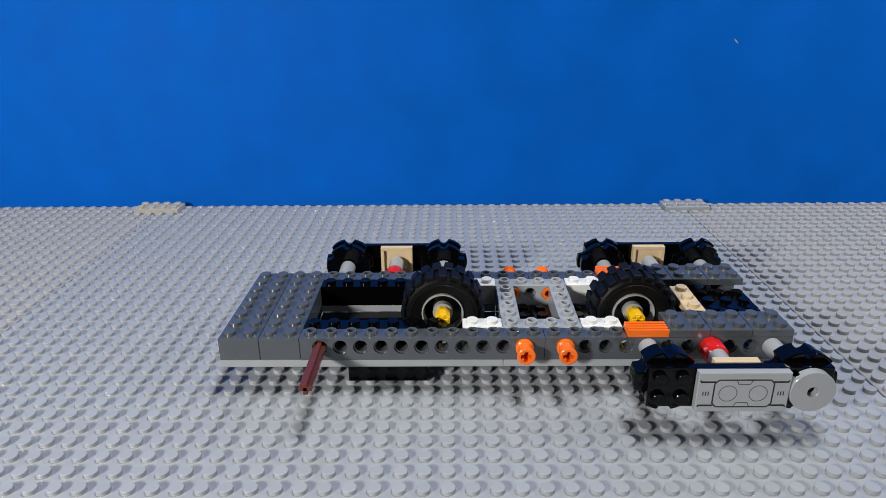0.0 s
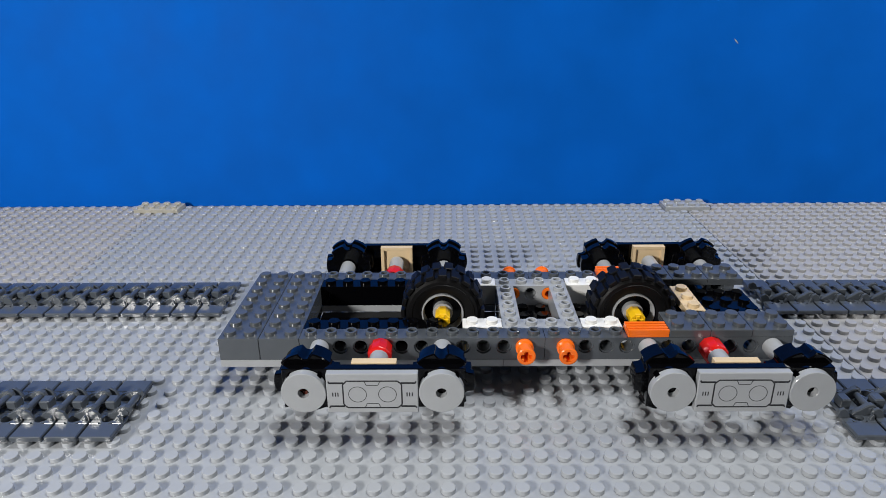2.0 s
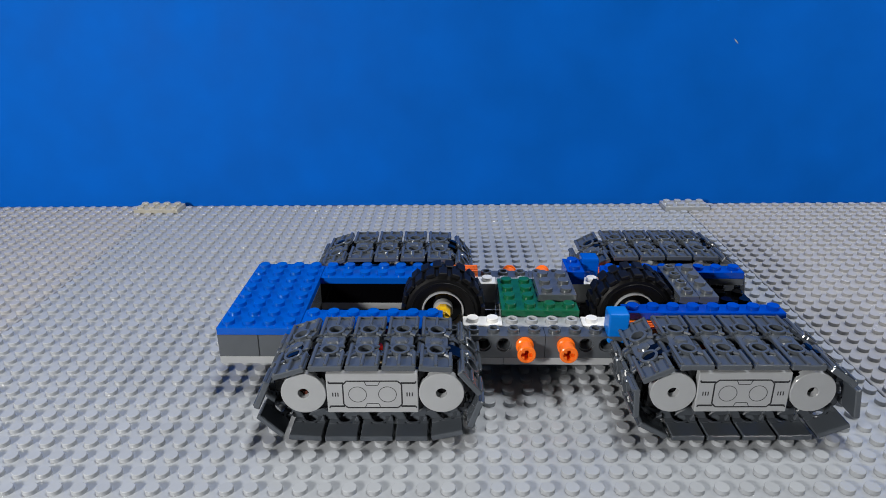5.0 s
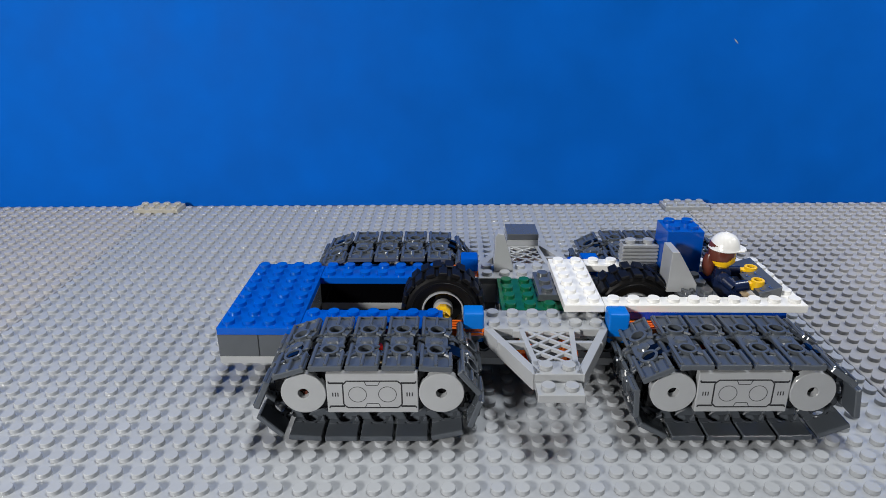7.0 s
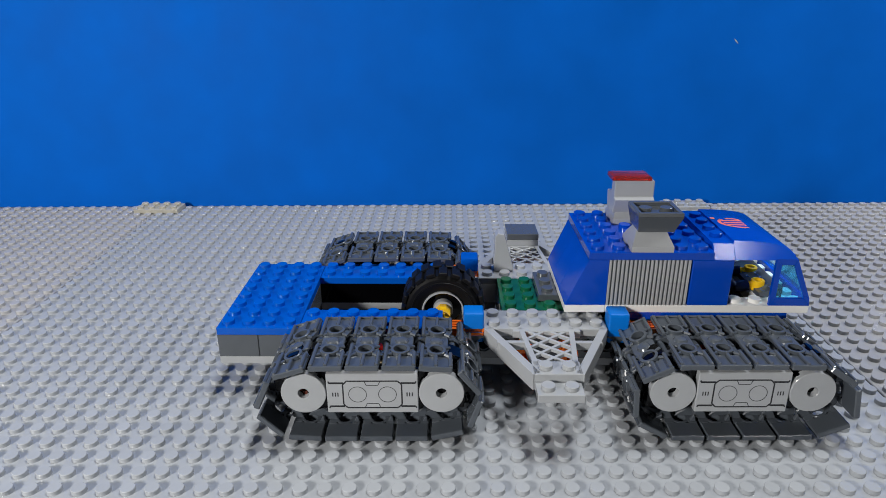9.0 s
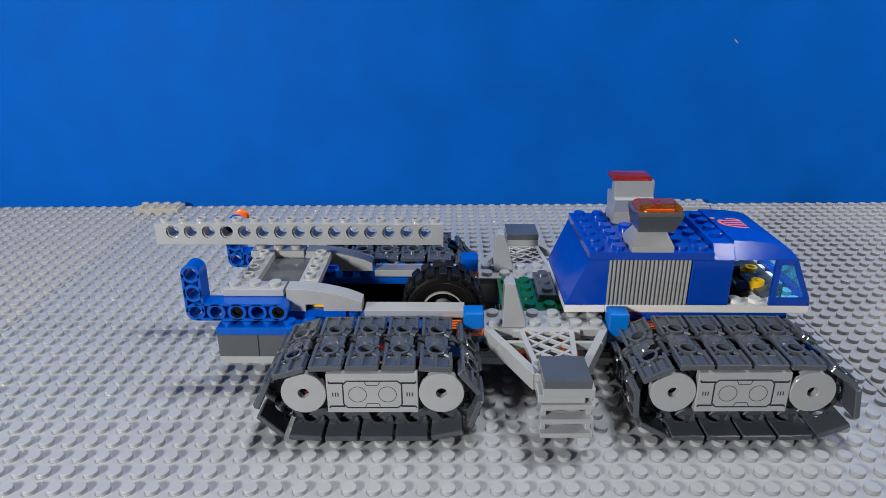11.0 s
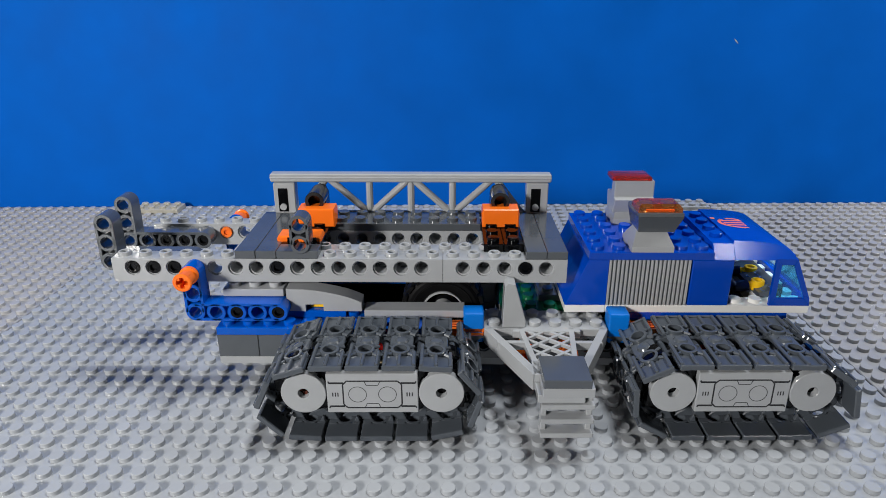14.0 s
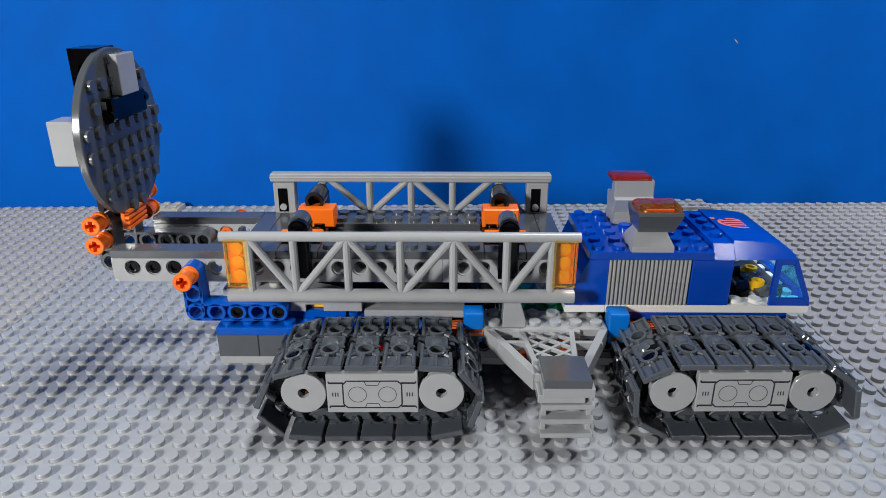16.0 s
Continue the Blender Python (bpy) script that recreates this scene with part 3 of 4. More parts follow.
def track_rows(i, mirrored, heads):
    rows, last = [], None
    for n, (t, h, ahead) in enumerate(heads):
        curl = None if t > 3.35 else {3.2: (10.0, 14.0), 3.3: (30.0, 13.0)}.get(t, (-2000.0, 20.0))
        if curl is None:
            h = 62 - (0 if mirrored else 0.33 * PITCH)
        a, b = on_loop(h - i * PITCH, curl), on_loop(h - (i + 1) * PITCH, curl)
        x, z = (a[0] + b[0]) / 2 - 64 + ahead, (a[1] + b[1]) / 2
        ang = math.degrees(math.atan2(a[1] - b[1], a[0] - b[0]))
        # keep each turn the short way round
        if last is not None:
            ang = last + (ang - last + 180) % 360 - 180
        m = pose(-x * MM, 0, z * MM, 0, ang, 0) if mirrored else pose(x * MM, 0, z * MM, 0, -ang, 0)
        if last is not None and abs(ang - last) > 85:
            mid = pose(-x * MM, 0, z * MM, 0, (ang + last) / 2, 0) if mirrored else pose(x * MM, 0, z * MM, 0, -(ang + last) / 2, 0)
            rows.append((t - 1 / FPS, mid))
        last = ang
        rows.append((t, m))
        if n + 1 < len(heads) and heads[n + 1][0] - t > 0.05:
            rows.append((heads[n + 1][0] - 2 / FPS, m))
    return rows + [(16.0, rows[-1][1])]


track(8, False, -2.0, "front")
track(24, True, -2.0, "front_mirrored")
track(8, False, 10.0, "back")
track(24, True, 10.0, "back_mirrored")

# ---- pieces that are added one by one ----
HINGE = at(26, 0, 0)
TILT = Matrix.Translation(HINGE) @ pose(0, 0, 0, 0, 0.5, 0) @ Matrix.Translation(-HINGE)


def piece(name, mould, material, x, y, k, t, label, category="toy part", turn=None, recalc=True):
    place = TILT @ Matrix.Translation(at(x, y, k)) @ (turn or Matrix())
    return thing(name, mould, material, place, label, category, t, recalc=recalc)


def add_brick(x, y, k, nx, ny, nk, material, t, top="solid", tail=""):
    kind = "brick" if nk >= 3 else ("plate" if top else "tile")
    label = f"{COLOUR[material]} toy {nx} by {ny} " + {"brick": "brick", "plate": "studded plate", "tile": "smooth tile"}[kind]
    return piece("toy_" + kind, brick_mesh(nx, ny, nk, material, top), material, x, y, k, t, label + tail, "toy brick")


def profile(pts):
    """Studs and plates to millimetres, for a side outline."""
    return [(x * ST, k * PL) for x, k in pts]


def liftarm(holes, material):
    """A studless bar: a ring at each hole, joined by two flanges and a thin web, one stud thick along y."""
    m = Mould()
    for hx, hz in holes:
        m.tube((hx * ST, 0.15, hz * ST), 3.7, 2.45, 7.6, "y", 20)
        m.tube((hx * ST, 0.9, hz * ST), 3.0, 2.4, 6.1, "y", 16)
    for (ax, az), (bx, bz) in zip(holes, holes[1:]):
        flat = abs(az - bz) < 0.01
        for s in (-1, 1):
            if flat:
                m.box(min(ax, bx) * ST, 0.15, az * ST + (2.6 if s > 0 else -3.7), max(ax, bx) * ST, 7.75, az * ST + (3.7 if s > 0 else -2.6), 0.1)
            else:
                m.box(ax * ST + (2.6 if s > 0 else -3.7), 0.15, min(az, bz) * ST, ax * ST + (3.7 if s > 0 else -2.6), 7.75, max(az, bz) * ST, 0.1)
        if flat:
            m.box(min(ax, bx) * ST + 2.6, 2.6, az * ST - 3, max(ax, bx) * ST - 2.6, 5.2, az * ST + 3, 0.05)
        else:
            m.box(ax * ST - 3, 2.6, min(az, bz) * ST + 2.6, ax * ST + 3, 5.2, max(az, bz) * ST - 2.6, 0.05)
    return m.mesh("liftarm", material, True)


# middle deck and seats
add_brick(14, 2, 4, 4, 4, 1, GREEN, 3.6)
add_brick(16, 3, 5, 2, 3, 1, DGREY, 3.7, tail=" on a green plate")
add_brick(23, 2, 5, 2, 4, 1, DGREY, 3.8, None)
piece("toy_plate", brick_mesh(1, 4, 1, DGREY, "hollow"), None, 23, 2, 6, 3.8, "dark grey one by four plate with hollow studs", "toy brick")
add_brick(24, 2, 6, 1, 4, 1, DGREY, 3.9)


def post_mesh(material):
    return Mould().prism([(0.1, 0), (7.9, 0), (7.9, 11.4), (7.4, 12.2), (1.4, 12.2), (0.5, 11.8), (0.1, 11.0)], "x", 0.1, 7.9, 0.5).mesh("blue_post", material, True)


POST, POSTD = post_mesh(AZURE), post_mesh(BLUEB)
piece("corner_brick", POSTD, None, 19, 7, 3.15, 4.0, "blue rounded corner brick on the chassis rail", "toy brick")
add_brick(18, 6, 4, 1, 2, 2, BLUE, 4.1)
add_brick(20, 6, 5, 8, 1, 1, BLUE, 4.2, tail=" along the chassis rail")
piece("corner_brick", POST, None, 19, 0, 3.15, 4.4, "blue rounded corner brick on the chassis rail", "toy brick")
add_brick(20, 1, 5, 8, 1, 1, BLUE, 4.5, tail=" along the chassis rail")
add_brick(0, 0, 4, 4, 8, 1, BLUEB, 4.7, tail=" over the chassis end")
add_brick(4, 6, 4, 7, 2, 1, BLUEB, 4.8, tail=" along the chassis rail")
add_brick(4, 0, 4, 7, 2, 1, BLUEB, 4.9, tail=" along the chassis rail")
piece("slotted_tile", GRILLE, None, 11, 7, 4, 5.0, "orange slotted tile on the chassis rail", "toy brick")
piece("slotted_tile", GRILLE, None, 11, 0, 4, 5.1, "orange slotted tile on the chassis rail", "toy brick")
piece("corner_brick", POSTD, None, 12, 7, 3.2, 5.2, "blue rounded corner brick on the chassis rail", "toy brick")
piece("corner_brick", POST, None, 12, 0, 3.2, 5.3, "blue rounded corner brick on the chassis rail", "toy brick")


def lattice_wing(place, t):
    """A six-wide plate that narrows to two studs, with openings and a diamond mesh; y runs from 16 to -32."""
    root = thing("lattice_platform", None, None, place, "light grey lattice side platform narrowing to two studs", "toy part", t, "side platforms")
    part("deck_plate", Mould().box(0.1, 0.1, 0, 47.9, 15.9, 3.2).studs(6, 2, 3.18), LGREY, root)
    part("tip_plate", Mould().box(15.5, -32, 0, 32.5, -23.5, 3.2).studs(2, 1, 3.18, x0=16, y0=-32), LGREY, root)

    def bar(m, p, q, w, z0=0.0, z1=3.2):
        p, q = Vector(p), Vector(q)
        n = (q - p).normalized()
        n = Vector((-n.y, n.x)) * w / 2
        return m.prism([tuple(p - n), tuple(q - n), tuple(q + n), tuple(p + n)], "z", z0, z1, 0.15)

    for side in (0, 1):
        f = (lambda x: x) if side == 0 else (lambda x: 48 - x)
        part("edge_bar", bar(Mould(), (f(1.5), 1.0), (f(16.6), -31.6), 3.0, -3.2), LGREY, root)
        part("inner_bar", bar(Mould(), (f(14.2), 1.0), (f(17.2), -26.5), 2.0), LGREY, root)
        part("cross_bar", bar(Mould(), (f(4.4), -9.6), (f(15.0), -9.6), 1.8, 0.05, 3.15), LGREY, root)
    mesh_mould = Mould().box(11, -1.6, 0.05, 37, 0.6, 3.15)
    # diamond mesh between the inner bars
    for fam in (1, -1):
        for o in range(-6, 14):
            run = []
            for n in range(64):
                y = -1.0 - n * 0.38
                x = 24 + (o - 3) * 8.4 + fam * (-y) * 1.25
                e = 14.4 - y * 0.11
                if e < x < 48 - e:
                    run.append((x, y))
            if len(run) > 3:
                bar(mesh_mould, run[0], run[-1], 1.15, 1.5 if fam > 0 else 1.4, 2.9 if fam > 0 else 2.8)
    part("diamond_mesh", mesh_mould, LGREY, root)


FINPTS = profile([(0.0, 0), (1.12, 0), (1.12, 0.9), (0.55, 5.7), (0.2, 5.9), (0.05, 5.4)])
FIN = Mould().prism(FINPTS, "y", 0, 7.0, 0.3).mesh("fin", LGREY, True)
lattice_wing(TILT @ Matrix.Translation(at(19, 8, 4)) @ pose(0, 0, 0, 0, 0, 180), 5.4)
lattice_wing(TILT @ Matrix.Translation(at(13, 0, 4)), 5.5)
add_brick(15, 11, 5, 2, 2, 1, LGREY, 5.6)
add_brick(15, -5, 3, 2, 2, 1, LGREY, 5.7, tail=" under a platform")
add_brick(15, 11, 6, 2, 2, 1, DGREY, 5.8, None)
piece("fin_brick", FIN, None, 13.9, 6.9, 5, 5.9, "light grey pointed fin brick standing on a platform", "toy brick")
add_brick(27, 2, 3, 1, 4, 3, TAN, 6.0)
add_brick(17, 1, 6, 2, 6, 1, WHITE, 6.1)
add_brick(19, 6, 6, 10, 1, 1, WHITE, 6.2)
add_brick(19, 1, 6, 10, 1, 1, WHITE, 6.3)
add_brick(27, 2, 6, 2, 4, 1, WHITE, 6.5)
console = piece("console_slope", Mould().prism(profile([(0, 0), (1.1, 0), (1.1, 1.5), (0, 0.6)]), "y", 0.1, 31.8, 0.2), DGREY, 26.95, 1.95, 6.9, 6.6, "dark grey control slope with printed dials", "toy brick")
dials = Mould()
for j in range(5):
    for i in range(2):
        dials.tube((2.3 + i * 3.4, 2.6 + j * 4.6, 2.62 + i * 1.11), 1.2, 0.8, 0.08, "z", 14)
part("printed_dials", dials, DIALB, console, "dull blue printed dials")


# the toy driver: one moulded figure
def toy_figure():
    bits = []

    def bit(mould, material):
        bits.append((mould, material))

    hip = Mould().box(-4, -7.8, 0, 4, 7.8, 6.5, 0.5)
    for s in (-1, 1):
        hip.box(2, s * 4 - 3.7, 0.2, 15.5, s * 4 + 3.7, 6.2, 0.6)
        hip.box(10.5, s * 4 - 3.7, -4.0, 15.5, s * 4 + 3.7, 4.0, 0.6)
    bit(hip, NAVY)
    tor = Mould()
    lo, hi = [(-3.6, -7.6), (3.6, -7.6), (3.6, 7.6), (-3.6, 7.6)], [(-3.0, -5.2), (3.0, -5.2), (3.0, 5.2), (-3.0, 5.2)]
    tor.add([(x, y, 6.4) for x, y in lo] + [(x, y, 18.6) for x, y in hi] + [(x * 0.8, y * 0.85, 19.4) for x, y in hi],
            [(3, 2, 1, 0), (0, 1, 5, 4), (1, 2, 6, 5), (2, 3, 7, 6), (3, 0, 4, 7), (4, 5, 9, 8), (5, 6, 10, 9), (6, 7, 11, 10), (7, 4, 8, 11), (8, 9, 10, 11)])
    for s in (-1, 1):
        tor.rod((0, s * 6.3, 16.2), (4.2, s * 8.6, 13.4), 2.4, 12)
        tor.rod((4.2, s * 8.6, 13.4), (9.6, s * 7.4, 14.4), 2.3, 12)
        tor.lathe((0, s * 6.2 - 2.4, 16.2), [(1.6, 0), (2.6, 1.0), (2.6, 3.8), (1.6, 4.8)], "y", 12)
    bit(tor, NAVY)
    skin = Mould().lathe((0, 0, 19.2), [(3.0, 0), (3.0, 1.2), (4.4, 1.5), (5.0, 2.6), (5.0, 8.4), (4.3, 9.6), (2.4, 10.0)], "z", 24)
    for s in (-1, 1):
        skin.rod((9.4, s * 7.4, 14.4), (11.6, s * 7.2, 14.8), 1.6, 10)
        skin.tube((13.4, s * 7.2, 12.8), 2.7, 1.6, 4.2, "z", 14)
    bit(skin, YELLOW)
    hair = Mould().lathe((-0.7, 0, 19.6), [(3.2, 1.2), (5.2, 3.0), (5.6, 5.2), (5.5, 9.6), (4.8, 10.6)], "z", 22)
    hair.lathe((-5.2, 0, 13.8), [(0.6, 0), (2.0, 1.6), (2.8, 4.5), (2.6, 8.0), (1.8, 10.5)], "z", 12)
    bit(hair, BROWN)
    hat = Mould().lathe((0, 0, 27.0), [(6.1, 0), (6.5, 0.35), (6.2, 0.9), (5.9, 2.2), (5.2, 4.2), (3.8, 5.8), (1.9, 6.7), (0.4, 6.9)], "z", 28)
    hat.prism([(3.0, -5.4), (7.2, -3.8), (8.6, -1.4), (8.6, 1.4), (7.2, 3.8), (3.0, 5.4)], "z", 26.9, 27.7, 0.25)
    hat.prism([(-5.8, 29.0), (-4.6, 31.6), (-2.2, 33.6), (0, 34.3), (2.2, 33.6), (4.6, 31.6), (5.8, 29.0), (0, 29.5)], "y", -0.8, 0.8, 0.2)
    bit(hat, WHITE)
    face = Mould()
    for s in (-1, 1):
        face.lathe((4.75, s * 1.8, 26.0), [(0.55, 0), (0.55, 0.35)], "x", 10)
    face.box(4.9, -1.3, 22.8, 5.1, 1.3, 23.2, 0.05)
    bit(face, INK)
    me = bpy.data.meshes.new("toy_figure")
    v, f, mi, mats = [], [], [], []
    for mould, material in bits:
        if material not in mats:
            mats.append(material)
        f += [tuple(i + len(v) for i in fc) for fc in mould.f]
        v += [(x * MM, y * MM, z * MM) for x, y, z in mould.v]
        mi += [mats.index(material)] * len(mould.f)
    me.from_pydata(v, [], f)
    for material in mats:
        me.materials.append(material)
    me.polygons.foreach_set("material_index", mi)
    bm = bmesh.new()
    bm.from_mesh(me)
    bmesh.ops.recalc_face_normals(bm, faces=bm.faces)
    bm.to_mesh(me)
    bm.free()
    me.shade_smooth()
    me.set_sharp_from_angle(angle=radians(35))
    return me


piece("toy_figure", toy_figure(), None, 25.75, 4.1, 3.1, 6.7, "seated toy figure with white helmet, brown hair and navy suit", "toy figure", pose(0, 0, 0, 0, 0, -12))
piece("seat_slope", Mould().prism(profile([(0.1, 0), (1.6, 0), (1.6, 1.1), (0.5, 5.5), (0.15, 5.5)]), "y", 0.1, 11.9, 0.3), LGREY, 22.4, 2.6, 6.9, 6.8, "light grey steep slope brick behind the seat", "toy brick")
piece("tall_brick", Mould().box(0.1, 0.1, 0, 15.9, 15.9, 6 * PL, 0.25).studs(2, 2, 6 * PL - 0.05), BLUEB, 23, 5, 7, 6.9, "tall blue two by two brick with studs", "toy brick")


def grille_brick(upright):
    m = Mould().box(0.08, 1.7, 0, 15.92, 6.3, 9.6)
    n = 10 if upright else 6
    for y0, y1 in ((0.1, 1.8), (6.2, 7.9)):
        for i in range(n):
            if upright:
                m.box(0.1 + i * 1.6, y0, 0.02, 1.08 + i * 1.6, y1, 9.58, 0.15)
            else:
                m.box(0.08, y0, 0.05 + i * 1.7, 15.92, y1, 1.05 + i * 1.7, 0.15)
    if not upright:
        m.box(0.08, 0.1, 9.3, 15.92, 7.9, 9.6, 0.08)
    m.studs(2, 1, 9.58)
    return m.mesh("grille_brick", LGREY, True)


GFLAT, GUP = grille_brick(False), grille_brick(True)
for t, x, k in ((7.0, 21, 7), (7.1, 21, 10), (7.2, 19, 7), (7.3, 19, 10)):
    piece("grille_brick", GFLAT, None, x, 6, k, t, "light grey ribbed grille brick in the cab's side wall", "toy brick")
WEDGE = Mould().prism(profile([(0, 0), (2, 0), (2, 6.0), (1.0, 6.0)]), "y", 0.03, 15.97, 0.2)
for j in range(2):
    WEDGE.stud(12, 4 + 8 * j, 6 * PL - 0.05)
WEDGE = WEDGE.mesh("cab_slope", BLUE, True)
for t, y in ((7.4, 5), (7.5, 3), (7.6, 1)):
    piece("cab_slope", WEDGE, None, 17, y, 7, t, "blue steep slope brick closing the cab's rear", "toy brick")
for t, x, k in ((7.7, 19, 7), (7.8, 19, 10), (7.9, 21, 7), (8.0, 21, 10)):
    piece("grille_brick", GUP, None, x, 1, k, t, "light grey ribbed grille brick in the cab's side wall", "toy brick")
piece("tall_brick", Mould().box(0.1, 0.1, 0, 15.9, 15.9, 6 * PL, 0.25).studs(2, 2, 6 * PL - 0.05), BLUE, 23, 1, 7, 8.1, "tall blue two by two brick with studs", "toy brick")

# black filler added on the far side, standing in for the interior's shade
add_brick(25, 6, 7, 2, 1, 6, BLACK, 8.3, None, " added to darken the cab")

# windscreen: blue frame with tinted panes
screen = tagged(new("windscreen"), "blue cab windscreen with pale blue tinted panes", "toy part")
screen.matrix_basis = TILT @ Matrix.Translation(at(27, 1, 7))
arrivals.append((screen, 8.2, screen.matrix_basis.copy()))
SIDE = profile([(0.0, 0), (1.98, 0), (1.93, 1.0), (1.0, 6.2), (0.0, 6.2)])
for j, (y0, y1) in enumerate(((0.1, 1.5), (46.5, 47.9))):
    fm = Mould()
    outer, inner = SIDE, profile([(0.28, 1.0), (1.62, 1.0), (1.58, 1.35), (0.88, 5.4), (0.28, 5.4)])
    for i in range(5):
        a, b = i, (i + 1) % 5
        fm.prism([outer[a], outer[b], inner[b], inner[a]], "y", y0, y1, 0.12)
    part("side_frame", fm, BLUE, screen)
    part("side_pane", Mould().prism(inner, "y", y0 + 0.4, y1 - 0.5, 0.05), GLASSB, screen, "pale blue tinted pane").visible_shadow = False
fm = Mould()
fm.box(13.6, 1.4, 0, 15.8, 46.6, 3.4, 0.2)
fm.box(4.0, 1.4, 17.6, 8.4, 46.6, 19.8, 0.2)
part("cross_frame", fm, BLUE, screen)
part("front_pane", Mould().prism([(14.9, 3.3), (15.5, 3.3), (8.2, 18.6), (7.6, 18.6)], "y", 1.5, 46.5, 0.05), GLASSB, screen, "pale blue tinted pane").visible_shadow = False

# roof
ROOF_STRIP = [(0, 0), (1.0, 0), (1.0, 1.75), (0, 1.75)]
ROOF_CURVE = [(1.0, 0), (3.92, 0), (3.92, 0.55), (3.65, 1.2), (3.15, 1.62), (2.5, 1.86), (1.8, 2.0), (1.0, 2.04)]
roof_mould = Mould().prism(profile(ROOF_CURVE), "y", 0.1, 47.9, 0.15).prism(profile(ROOF_STRIP), "y", 0.1, 47.9, 0.15)
# the sides are cut to a flat chamfer
roof_mould.v = [(x, y + 0.7 * z * (1 if y < 24 else -1), z) for x, y, z in roof_mould.v]
for j in range(1, 5):
    roof_mould.stud(4, 4 + 8 * j, 1.74 * PL)
roof = piece("cab_roof_front", roof_mould, BLUE, 24, 1, 13, 8.4, "glossy blue curved cab roof with a coral printed emblem", "toy part")
for face in roof.data.polygons:
    if abs(face.normal.y) > 0.7:
        face.use_smooth = False
CROWN = profile([(1.0, 2.04), (1.8, 2.0), (2.5, 1.86), (3.2, 1.52), (3.7, 1.12)])


def on_roof(x, y):
    return (x, y, float(np.interp(x, [p[0] for p in CROWN], [p[1] for p in CROWN])) + 0.06)


emblem = Mould()


def patch(pts):
    emblem.add([on_roof(x, y) for x, y in pts] + [(x, y, z - 0.4) for x, y, z in (on_roof(*p) for p in pts)], [(0, 1, 2, 3), (7, 6, 5, 4), (0, 4, 5, 1), (1, 5, 6, 2), (2, 6, 7, 3), (3, 7, 4, 0)])


for i in range(32):
    a, b = 2 * math.pi * i / 32, 2 * math.pi * (i + 1) / 32
    if i not in (10, 11, 27, 28):
        patch([(17.5 + r * 7.4 * math.cos(c), 26 + r * 6.0 * math.sin(c)) for r, c in ((0.8, a), (1, a), (1, b), (0.8, b))])
for i in range(8):
    u = 12.2 + i * 1.35
    for j in (0, 1, 2):
        o = 23.0 + j * 2.6 + (i - 4) * 0.25
        patch([(u, o), (u + 1.3, o + 0.25), (u + 1.3, o + 1.5), (u, o + 1.25)])
patch([(8.6, 30), (10.4, 30), (10.4, 32), (8.6, 32)])
part("printed_emblem", emblem, CORAL, roof, "coral printed emblem")
add_brick(18, 1, 13, 6, 6, 1, BLUE, 8.5, tail=" as the cab roof")
LAMPBASE = Mould().add([(0, 0, 0), (16, 0, 0), (16, 15, 0), (0, 15, 0), (0, 0, 2.2), (16, 0, 2.2), (16, 15, 2.2), (0, 15, 2.2), (2.4, 5, 7.6), (13.6, 5, 7.6), (13.6, 11, 7.6), (2.4, 11, 7.6)],
                       [(3, 2, 1, 0), (0, 1, 5, 4), (1, 2, 6, 5), (2, 3, 7, 6), (3, 0, 4, 7), (4, 5, 9, 8), (5, 6, 10, 9), (6, 7, 11, 10), (7, 4, 8, 11), (8, 9, 10, 11)]).mesh("roof_lamp_stand", LGREY, True)
piece("roof_lamp_stand", LAMPBASE, None, 20, 5, 14, 8.6, "light grey sloped lamp base on the cab roof", "toy brick")
piece("roof_lamp_stand", LAMPBASE, None, 20, 1, 14, 8.7, "light grey sloped lamp base on the cab roof", "toy brick")
HOLD = Mould().add([(1.2, 1, 0), (14.8, 1, 0), (14.8, 13, 0), (1.2, 13, 0), (-0.4, -2.5, 7.0), (16.6, -2.5, 7.0), (16.6, 13, 7.0), (-0.4, 13, 7.0)],
                   [(3, 2, 1, 0), (0, 1, 5, 4), (1, 2, 6, 5), (2, 3, 7, 6), (3, 0, 4, 7), (4, 5, 6, 7)])
HOLD.box(-0.4, -2.5, 6.9, 16.6, -0.9, 8.6, 0.2).box(-0.4, 11.4, 6.9, 16.6, 13.0, 8.6, 0.2).box(-0.4, -0.9, 6.9, 1.2, 11.4, 8.58, 0.2).box(15.0, -0.9, 6.9, 16.6, 11.4, 8.58, 0.2)
HOLD.stud(4, 5, 7.0).stud(12, 5, 7.0)
piece("lamp_holder", HOLD, DGREY, 20.15, 1.2, 16.3, 8.8, "dark grey flared lamp holder on the cab roof", "toy part")
back_holder = Mould().prism([(1, 0), (11, 0), (12.5, 6.2), (12.5, 7.2), (5.5, 8.4), (5.0, 14.2), (0.4, 14.2), (0.2, 7.4), (-2.0, 6.4)], "x", 0, 16.6, 0.3)
piece("lamp_holder", back_holder, LGREY, 20, 5.2, 15.4, 8.8, "light grey stepped lamp holder on the cab roof", "toy part")


